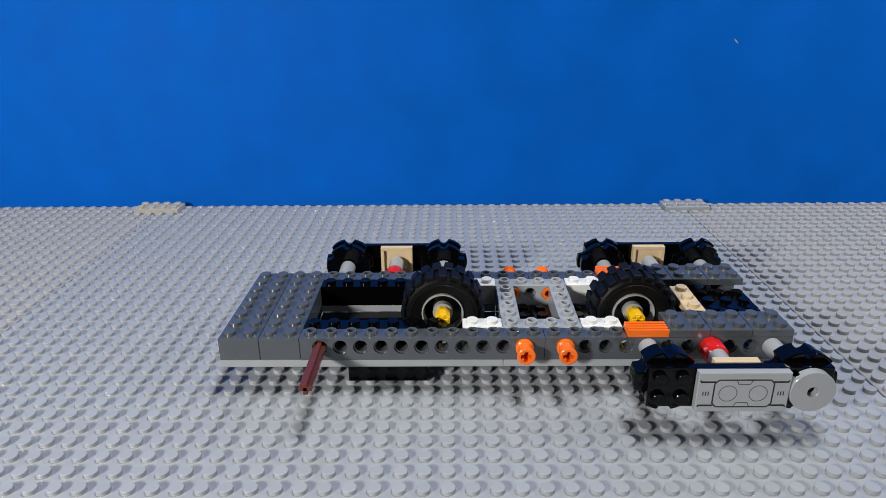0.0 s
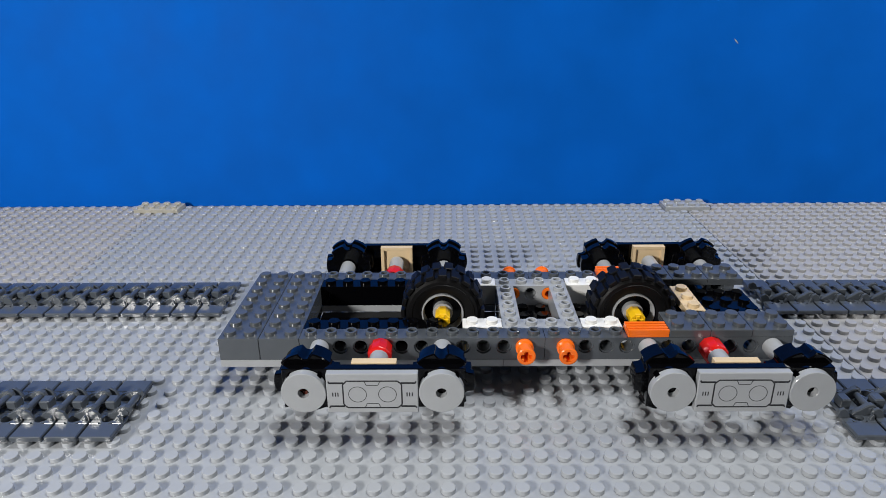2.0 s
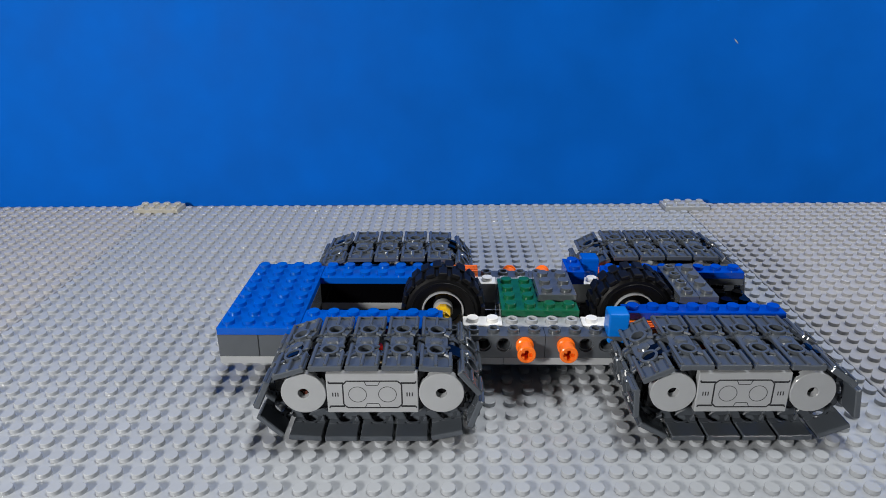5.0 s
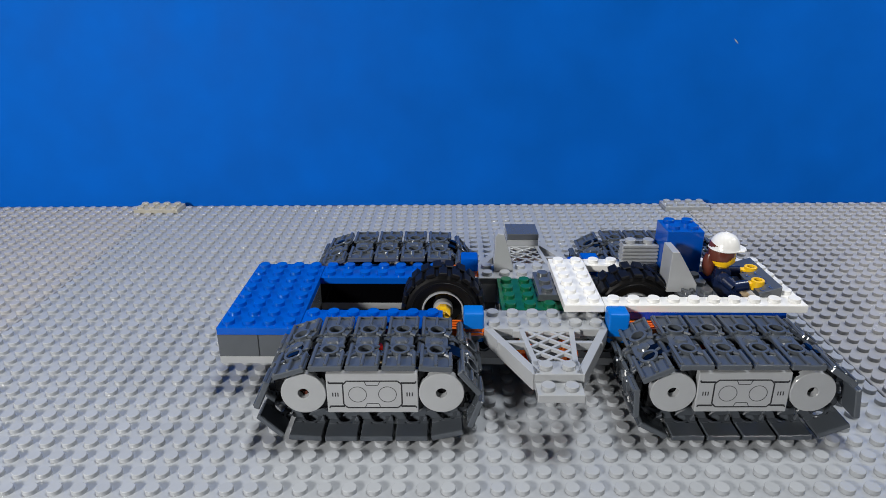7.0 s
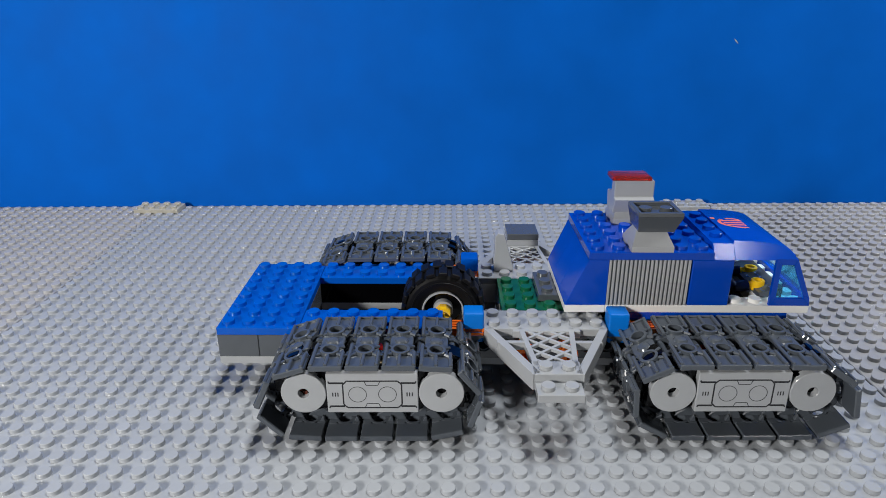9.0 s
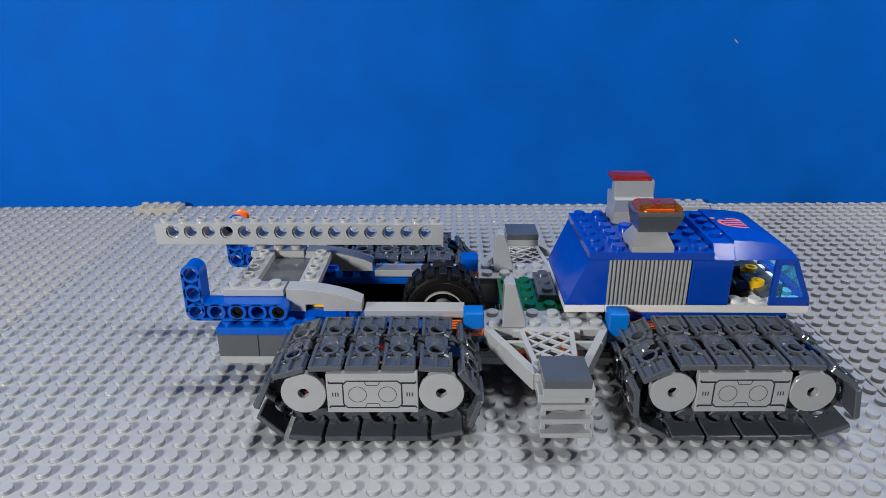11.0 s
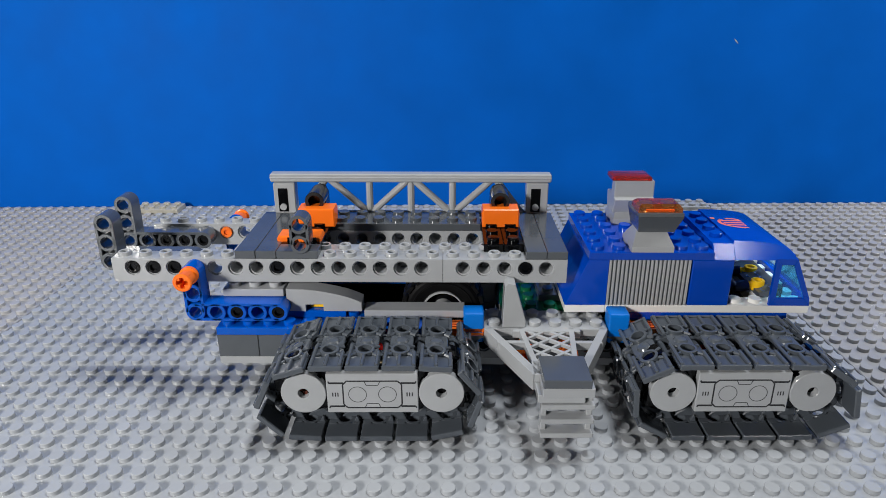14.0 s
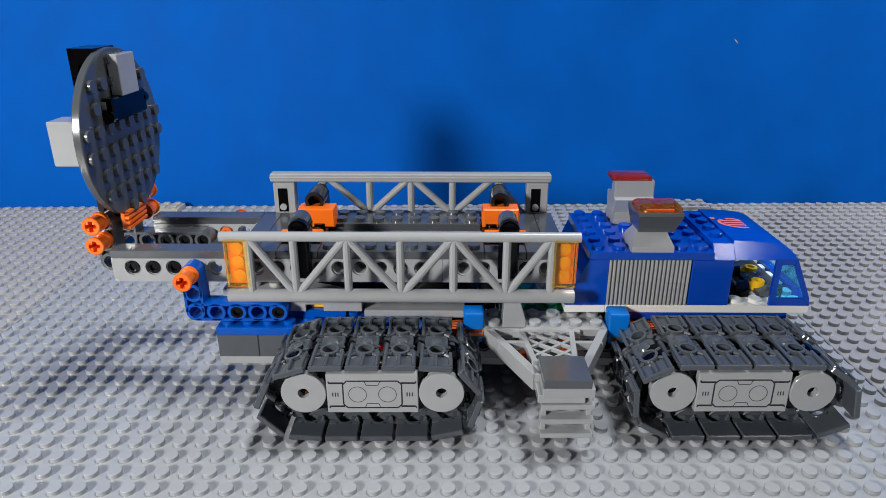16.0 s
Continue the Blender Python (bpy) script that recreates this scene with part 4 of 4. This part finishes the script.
def lamp_lens(material, h=1.0):
    m = Mould().add([(0, 0, 0), (16.6, 0, 0), (16.6, 10, 0), (0, 10, 0), (0.2, 0.2, 2.2 * h), (16.4, 0.2, 2.2 * h), (16.4, 9.8, 2.2 * h), (0.2, 9.8, 2.2 * h), (1.4, 1.4, 3.4 * h), (15.2, 1.4, 3.4 * h), (15.2, 8.6, 3.4 * h), (1.4, 8.6, 3.4 * h)],
                    [(3, 2, 1, 0), (0, 1, 5, 4), (1, 2, 6, 5), (2, 3, 7, 6), (3, 0, 4, 7), (4, 5, 9, 8), (5, 6, 10, 9), (6, 7, 11, 10), (7, 4, 8, 11), (8, 9, 10, 11)])
    return m.mesh("lamp_lens", material, True)


red_lamp = piece("warning_lamp", lamp_lens(TRRED, 0.6), None, 19.85, 5.25, 19.85, 8.9, "clear red warning lamp lens on its holder", "toy part")
orange_lamp = piece("warning_lamp", lamp_lens(TRORANGE), None, 20.1, 1.0, 18.85, 9.2, "clear orange warning lamp lens on its holder", "toy part")

orange_lamp.visible_shadow = False
part("lamp_core", Mould().box(3.0, 0.8, 0.5, 13.6, 1.8, 1.5, 0.2), AMBERP, orange_lamp, "amber core seen through the lens")

# carrying bed under the beams
for t, y, pt in ((9.5, 6.8, 9.8), (9.6, 0.2, 11.9)):
    piece("l_shaped_liftarm", liftarm([(4, 0), (3, 0), (2, 0), (1, 0), (0, 0), (0, 1), (0, 2)], BLUEB), None, -0.95, y, 6.8, t, "blue L-shaped bar with round holes", "toy part")
    back = y > 4
    piece("connector_pin", PIN, None, -0.95, y + (1.0 if back else 0), 6.8 + 5, pt, "orange connector pin in a blue bar", "toy part", pose(0, 0, 0, 0, 0, 180) if back else None)
add_brick(0.3, 2, 5, 4, 4, 3, DGREY, 9.7, None)
CURVE = Mould().prism(profile([(0, 0), (0.9, 0), (0.9, 0.95), (1.8, 0.95), (1.8, 0), (3.7, 0), (3.7, 1.2), (3.3, 1.66), (2.9, 2.02), (2.4, 2.36), (1.9, 2.62), (1.4, 2.82), (0.9, 2.94), (0, 3.0)]), "y", 0.1, 7.9, 0.15).mesh("curved_slope", LGREY, True)
for t, y in ((9.9, 6), (10.0, 1)):
    add_brick(0.2, y, 8, 3, 1, 1, LGREY, t)
    piece("curved_slope", CURVE, None, 3.3, y, 6, t + 0.1, "light grey long curved slope brick", "toy brick")
    add_brick(7.1, y, 5.15, 5, 1, 1, LGREY, t + 0.2, None)
add_brick(3.2, 1.1, 5, 3, 1, 1, BLUEB, 10.1, None)
piece("round_stud_brick", Mould().box(0.1, 0.1, 0, 7.9, 7.9, 2.6), YELLOW, 4.35, 1.45, 6.02, 10.2, "small yellow plate under a curved slope", "toy brick")
for t, x in ((10.3, 0.6), (10.4, 3.75)):
    piece("cross_bar", brick_mesh(1, 4, 1, LGREY, "hollow"), None, x, 2, 8, t, "light grey cross bar with hollow studs", "toy brick")
add_brick(15.2, -5.15, 5, 2, 2, 1, DGREY, 10.6, None)
ladder = tagged(new("toy_ladder"), "light grey toy ladder with three rungs below a platform", "toy part")
ladder.matrix_basis = Matrix.Translation((15.2 * ST * MM, -5.1 * ST * MM, 2.0 * MM))
arrivals.append((ladder, 10.7, ladder.matrix_basis.copy()))
part("top_step", Mould().box(0, 0, 22.6, 17.4, 8.6, 26.2, 0.2), LGREY, ladder)
for x in (0, 15.4):
    part("stile", Mould().box(x, 2.6, 6.6, x + 2.0, 5.2, 22.8, 0.25), LGREY, ladder)
for z in (6.4, 12.1, 17.8):
    part("rung", Mould().box(-0.2, 0.2, z, 17.8, 5.4, z + 1.9, 0.25), LGREY, ladder)
piece("fin_brick", FIN, None, 13.9, 0.15, 5, 10.8, "light grey pointed fin brick standing on a platform", "toy brick")

# the four long beams and the angled connectors between them
def long_beam(x, y, n, t):
    piece("studded_beam", beam_mesh(n, LGREY), None, x, y, 10, t, f"light grey {n}-stud beam with round holes", "toy beam")


long_beam(-5, 6, 16, 11.0)
long_beam(11, 6, 6, 11.1)
long_beam(0.6, 5, 16, 11.2)
piece("connector_pin", Mould().lathe((0, 0, 0), [(1.2, 0.3), (1.2, -0.5), (2.4, -0.5), (2.4, 7.5)], "y", 16), ORANGE, -1, 6, 10 + 5.8 / PL, 11.1, "orange connector pin in a beam", "toy part")
for t, x, ang in ((11.4, 2.1, -3), (11.5, 16.0, 5)):
    joint = Mould().box(-9, 0.1, 0, 9, 15.9, 3.0, 0.3).box(-6, 2, -6, 6, 14, 0.1, 0.5)
    joint.tube((-2, -0.6, -3.0), 4.0, 2.4, 17, "y").box(-1.5, 5, 2.9, 6, 7.4, 3.9, 0.3)
    for sx in (-5, 5):
        for sy in (4, 12):
            joint.stud(sx, sy, 2.98, True)
    piece("hinge_plate", joint, DGREY, x, 3, 12.1, t, "dark grey studded hinge plate between the beams", "toy part", pose(0, 0, 0, 0, ang, 0))
SOCKET = Mould().tube((0, 0.3, 0), 2.6, 1.5, 5.0, "y", 16).lathe((0, 0, 0), [(1.6, 1.2), (1.6, 4.0)], "y", 12).mesh("friction_pin", BLACK)
# friction pins at 3 and 15; those at -4 to -2 fill unlit holes with black
for t, x in ((11.8, 3), (11.7, 15), (13.6, -4), (13.6, -3), (13.6, -2)):
    piece("friction_pin", SOCKET, None, x, 1, 10 + 5.8 / PL, t, "black pin darkening a beam's hole", "toy part")
# here too, black at -4 to -2 stands in for shade inside the holes
for t, x, y, k in ((9.6, 1.05, 0.2, 6.8), (9.6, 3.05, 0.2, 6.8), (13.5, -4, 5, 11.5), (13.5, -3, 5, 11.5), (13.5, -2, 5, 11.5)):
    piece("friction_pin", SOCKET, None, x, y, k, t, "black pin darkening a bar's hole", "toy part")
long_beam(0.6, 2, 16, 11.6)
long_beam(11, 1, 6, 11.7)
long_beam(-5, 1, 16, 11.8)

# deck on the beams
add_brick(3, 2, 13, 1, 4, 1, BLACK, 12.0)
add_brick(4, 2, 13, 1, 4, 1, BLACK, 12.1)
add_brick(13, 2, 13, 1, 4, 1, BLACK, 12.2)
add_brick(14, 2, 13, 1, 4, 1, BLACK, 12.3)
add_brick(15, 1, 13, 1, 6, 1, DGREY, 12.4, None, " across the deck")
add_brick(16, 1, 13, 1, 6, 1, DGREY, 12.6, None, " across the deck")
UPARM = Mould().prism([(-3.7, 0), (3.7, 0), (3.7, 10), (2.6, 12.6), (0, 13.7), (-2.6, 12.6), (-3.7, 10)], "y", 2.0, 12.0, 0.4)
UPARM.tube((0, -3.5, 10), 4.0, 2.6, 12, "y", 20)
UPARM = UPARM.mesh("clip_arm", SOFTB, True)
PADLOW = Mould().prism([(0.2, 0), (17.4, 0), (17.6, 4.2), (17.0, 5.4), (0.6, 5.4), (0, 4.2)], "y", 0.1, 9.0, 0.6).mesh("low_pad", ORANGE, True)
PAD = Mould().prism([(0.4, 0), (15.6, 0), (15.8, 6.4), (15.4, 8.0), (0.6, 8.0), (0.2, 6.4)], "y", 0.1, 9.0, 0.6).mesh("orange_pad", ORANGE, True)
for t, x, y, what in ((12.7, 14.0, 5.4, "arm"), (12.9, 13.0, 4.4, "pad"), (13.1, 4.2, 5.4, "arm"), (13.4, 3.35, 4.4, "pad"), (13.9, 2.75, 2.3, "pad"), (14.2, 13.05, 2.3, "pad")):
    if what == "arm":
        piece("upright_clip", UPARM, None, x, y, 14, t, "black rounded clip arm standing on the deck", "toy part")
    else:
        piece("grip_block", PAD if y > 4 else PADLOW, None, x, y, 14 if y > 4 else 13.0, t, "bright orange grip block on the deck", "toy part")
for t, x in ((14.0, 4.2), (14.3, 14.1)):
    piece("upright_liftarm", liftarm([(0, 0), (0, 1)], DGREY), None, x, 0.9, 14.9, t, "dark grey short upright bar with two holes", "toy part")
HOOK = Mould().prism([(-3.7, -12.0), (3.7, -12.0), (3.9, 0), (3.6, 8), (2.4, 10.6), (0, 11.6), (-2.4, 10.6), (-3.6, 8), (-3.9, 0)], "y", -1.0, 3.5, 0.8)
HOOK.tube((0, 0, 7.5), 3.8, 2.2, 9.5, "y", 18)
HOOK = HOOK.mesh("hanging_hook", BLACK, True)
for t, x in ((14.4, 14.1), (14.6, 4.25)):
    piece("hanging_clip", HOOK, None, x, 0.6, 14.7, t, "black rounded clip hanging over the beam", "toy part")
add_brick(5, 5, 13, 8, 2, 1, DGREY, 13.0, tail=" on the deck")
add_brick(1, 1, 13, 1, 6, 1, DGREY, 13.7, None, " across the deck")
add_brick(2, 1, 13, 1, 6, 1, DGREY, 13.8, None, " across the deck")
add_brick(3, 1, 13, 2, 1, 1, DGREY, 13.8, None)
add_brick(5, 1, 13, 8, 2, 1, DGREY, 14.1, tail=" on the deck")
add_brick(13, 1, 13, 2, 1, 1, DGREY, 14.2, None)


# guard rails of rods
def guard_rail(front, x, y, k, t, label):
    root = tagged(new("guard_rail"), label, "toy part", "guard rails")
    root.matrix_basis = TILT @ Matrix.Translation(at(x, y, k))
    arrivals.append((root, t, root.matrix_basis.copy()))
    L, H = (129, 23.5) if front else (122, 17.0)
    r = 1.55
    if front:
        part("top_rail", Mould().rod((-1, 0, H), (L + 1, 0, H), 1.9, 14), LGREY, root)
        part("bottom_rail", Mould().rod((0, 0, 0), (L, 0, 0), 2.6, 16), LGREY, root)
        v = [9, 25.5, 45, 64.5, 84, 103.5, 120]
    else:
        part("top_rail", Mould().box(-1, -2.6, H - 1.8, L + 1, 2.4, H + 2.0, 0.5).box(-1, -2.9, H - 0.2, L + 1, 2.7, H + 0.6, 0.2), LGREY, root)
        part("bottom_rail", Mould().rod((0, 0, 0), (L, 0, 0), 1.6, 10), LGREY, root)
        v = [11, 24, 42.5, 61, 79.5, 98, 111]
        for e in (0, L - 10):
            post = part("end_post", Mould().box(e + 0.2, -2.8, -0.8, e + 9.8, 3.0, H - 2, 0.4), LGREY, root)
            part("socket", Mould().box(e + 2.2, -3.1, 1.8, e + 6.4, -2.7, 12.5, 0.1), BLACK, post, "black recessed socket")
            part("peg", Mould().cyl((e + 4.3, -4.0, 4.2), 1.5, 1.2, "y", 12), LGREY, post)
    for i, u in enumerate(v):
        if front or i in (2, 3, 4):
            part("post", Mould().rod((u, 0, 0), (u, 0, H), r, 10), LGREY, root)
    for i in range(6):
        za = H if (i % 2 == 0) == front else 0
        part("brace", Mould().rod((v[i], 0, za), (v[i + 1], 0, H - za), r, 10), LGREY, root)


guard_rail(False, 1.55, 7.2, 13.6, 13.3, "light grey truss guard rail along the deck's far edge")
guard_rail(True, 1.0, -0.3, 9.75, 14.7, "light grey truss guard rail hung beside the beams")


def amber_block():
    m = Mould().box(0, 0, 0, 8.6, 3.0, 19.2, 0.4)
    return m.mesh("amber_block", CLEARAMB)


AMBER = amber_block()
SPOT = Mould()
for z in (4.2, 9.6, 15.0):
    SPOT.cyl((4.3, 3.1, z), 2.4, 1.6, "y", 16)
AMBER_BACK = Mould().box(0.6, 4.0, 0.6, 8.0, 5.2, 18.6).mesh("amber_back", AMBERP)
SPOT = SPOT.mesh("yellow_core", OCHRE, True)
for t, x in ((14.8, 16.05), (14.9, 1.05)):
    block = piece("amber_light", AMBER, None, x, -0.55, 11.0, t, "clear orange light block clipped to the guard rail", "toy part")
    block.visible_shadow = False
    part("yellow_core", SPOT, None, block, "yellow studs seen through the clear block")
    part("backing", AMBER_BACK, None, block, "amber backing")

# front end: L bars, long tiles and the upright turntable
LGR = liftarm([(4, 0), (3, 0), (2, 0), (1, 0), (0, 0), (0, 1), (0, 2)], DGREY)
piece("l_shaped_liftarm", LGR, None, -6.0, 5.0, 11.5, 13.5, "dark grey L-shaped bar with round holes", "toy part")
piece("l_shaped_liftarm", LGR, None, -5.6, 2.0, 11.5, 13.6, "dark grey L-shaped bar with round holes", "toy part")
add_brick(-5, 1, 13, 6, 1, 1, DGREY, 15.0, None, " along a beam")
add_brick(-5, 6, 13, 6, 1, 1, DGREY, 15.1, None, " along a beam")
for t, y, k in ((15.2, 2.0, 17.0), (15.2, 2.0, 14.5), (15.2, 6.0, 17.3), (15.4, 6.0, 14.8)):
    piece("connector_pin", PIN, None, -5.65 if y < 4 else -5.35, y, k, t, "orange connector pin in a dark grey bar", "toy part", pose(0, 0, 0, 0, 0, 180) if y > 4 else None)
for y, mast in ((2.6, beam_mesh(8, BLACK)), (3.6, brick_mesh(8, 1, 3, BLACK, "hollow"))):
    piece("upright_beam", mast, None, -6.0, y, 16.95, 15.3, "black studded beam with holes standing on end", "toy beam", Matrix(((0, 0, 1, 0), (0, 1, 0, 0), (-1, 0, 0, 0.064), (0, 0, 0, 1))))
piece("slotted_tile", GRILLE, None, -4.8, 2.3, 15.5, 15.4, "orange slotted tile at the mast's foot", "toy brick", Matrix(((0, 0, 1, 0), (1, 0, 0, 0), (0, 1, 0, 0), (0, 0, 0, 1))))


def round_plate():
    m = Mould().lathe((0, 0, 0), [(31.6, 0.3), (31.9, 0.6), (31.9, 2.9), (31.6, 3.2)], "x", 56)
    for i in range(8):
        for j in range(8):
            y, z = (i - 3.5) * 8, (j - 3.5) * 8
            if math.hypot(y, z) < 29.2:
                m.stud(3.15, y, z, False, 14, "x")
    return m.mesh("round_plate", DGREY, True)


piece("round_plate", round_plate(), None, -4.95, 3.7, 26.9, 15.6, "dark grey round studded plate standing upright", "toy part")
piece("cube_block", Mould().box(0, 0, 0, 11.0, 11, 16, 0.3), LGREY, -6.4, 0.5, 24.6, 15.8, "pale grey block on the round plate's rim", "toy brick")
piece("clip_plate", Mould().box(0, 0, 0, 4.0, 28, 8.5, 0.4).cyl((2, -1, 2), 2.4, 3, "y").cyl((2, 27, 5), 2.4, 3, "y"), BLACK, -4.55, 2.0, 28.9, 15.9, "black clip plate on the round plate", "toy part")
piece("cube_block", Mould().box(0, 0, 0, 4.2, 14, 15, 0.3), LGREY, -4.5, 3.0, 31.5, 16.0, "pale grey block on the round plate's face", "toy brick")
structure("wall_scuff", Mould().prism([(0, 0), (1.6, -1.1), (3.6, -3.4), (3.1, -3.5), (1.0, -1.5)], "y", 0, 0.06, 0.01), OLDG, "small pale scuff on the blue painted board", "mark", Vector((0.2865, 0.2499, 0.1172)))


# ---- how the pieces come in, one after the other ----
def lowest(ob, m):
    """How far a piece reaches below its own origin."""
    turn = m.to_3x3()
    low = []
    for o in (ob, *ob.children_recursive):
        if o.type == "MESH":
            step = Vector((0, 0, 0)) if o == ob else o.matrix_basis.translation
            low += [(turn @ (v.co + step)).z for v in o.data.vertices]
    return min(low)


def motions():
    shift = [(0.0, chassis.matrix_basis.copy()), (3.2, chassis.matrix_basis.copy()), (3.2 + 1 / FPS, TILT @ chassis.matrix_basis), (16.0, TILT @ chassis.matrix_basis)]
    walk(chassis, shift)
    for n, (ob, t, m) in enumerate(arrivals):
        # until its turn each piece waits on the table behind the camera
        wait = m.copy()
        wait.translation = Vector((-0.9 + 0.15 * (n % 14), -0.42 - 0.075 * (n // 14), -0.0014 - lowest(ob, m)))
        walk(ob, [(0.0, wait), (t - 1 / FPS, wait), (t, m), (16.0, m)])
    for made, mirrored, heads in tracks:
        for i, link in enumerate(made):
            walk(link, track_rows(i, mirrored, heads))


motions()
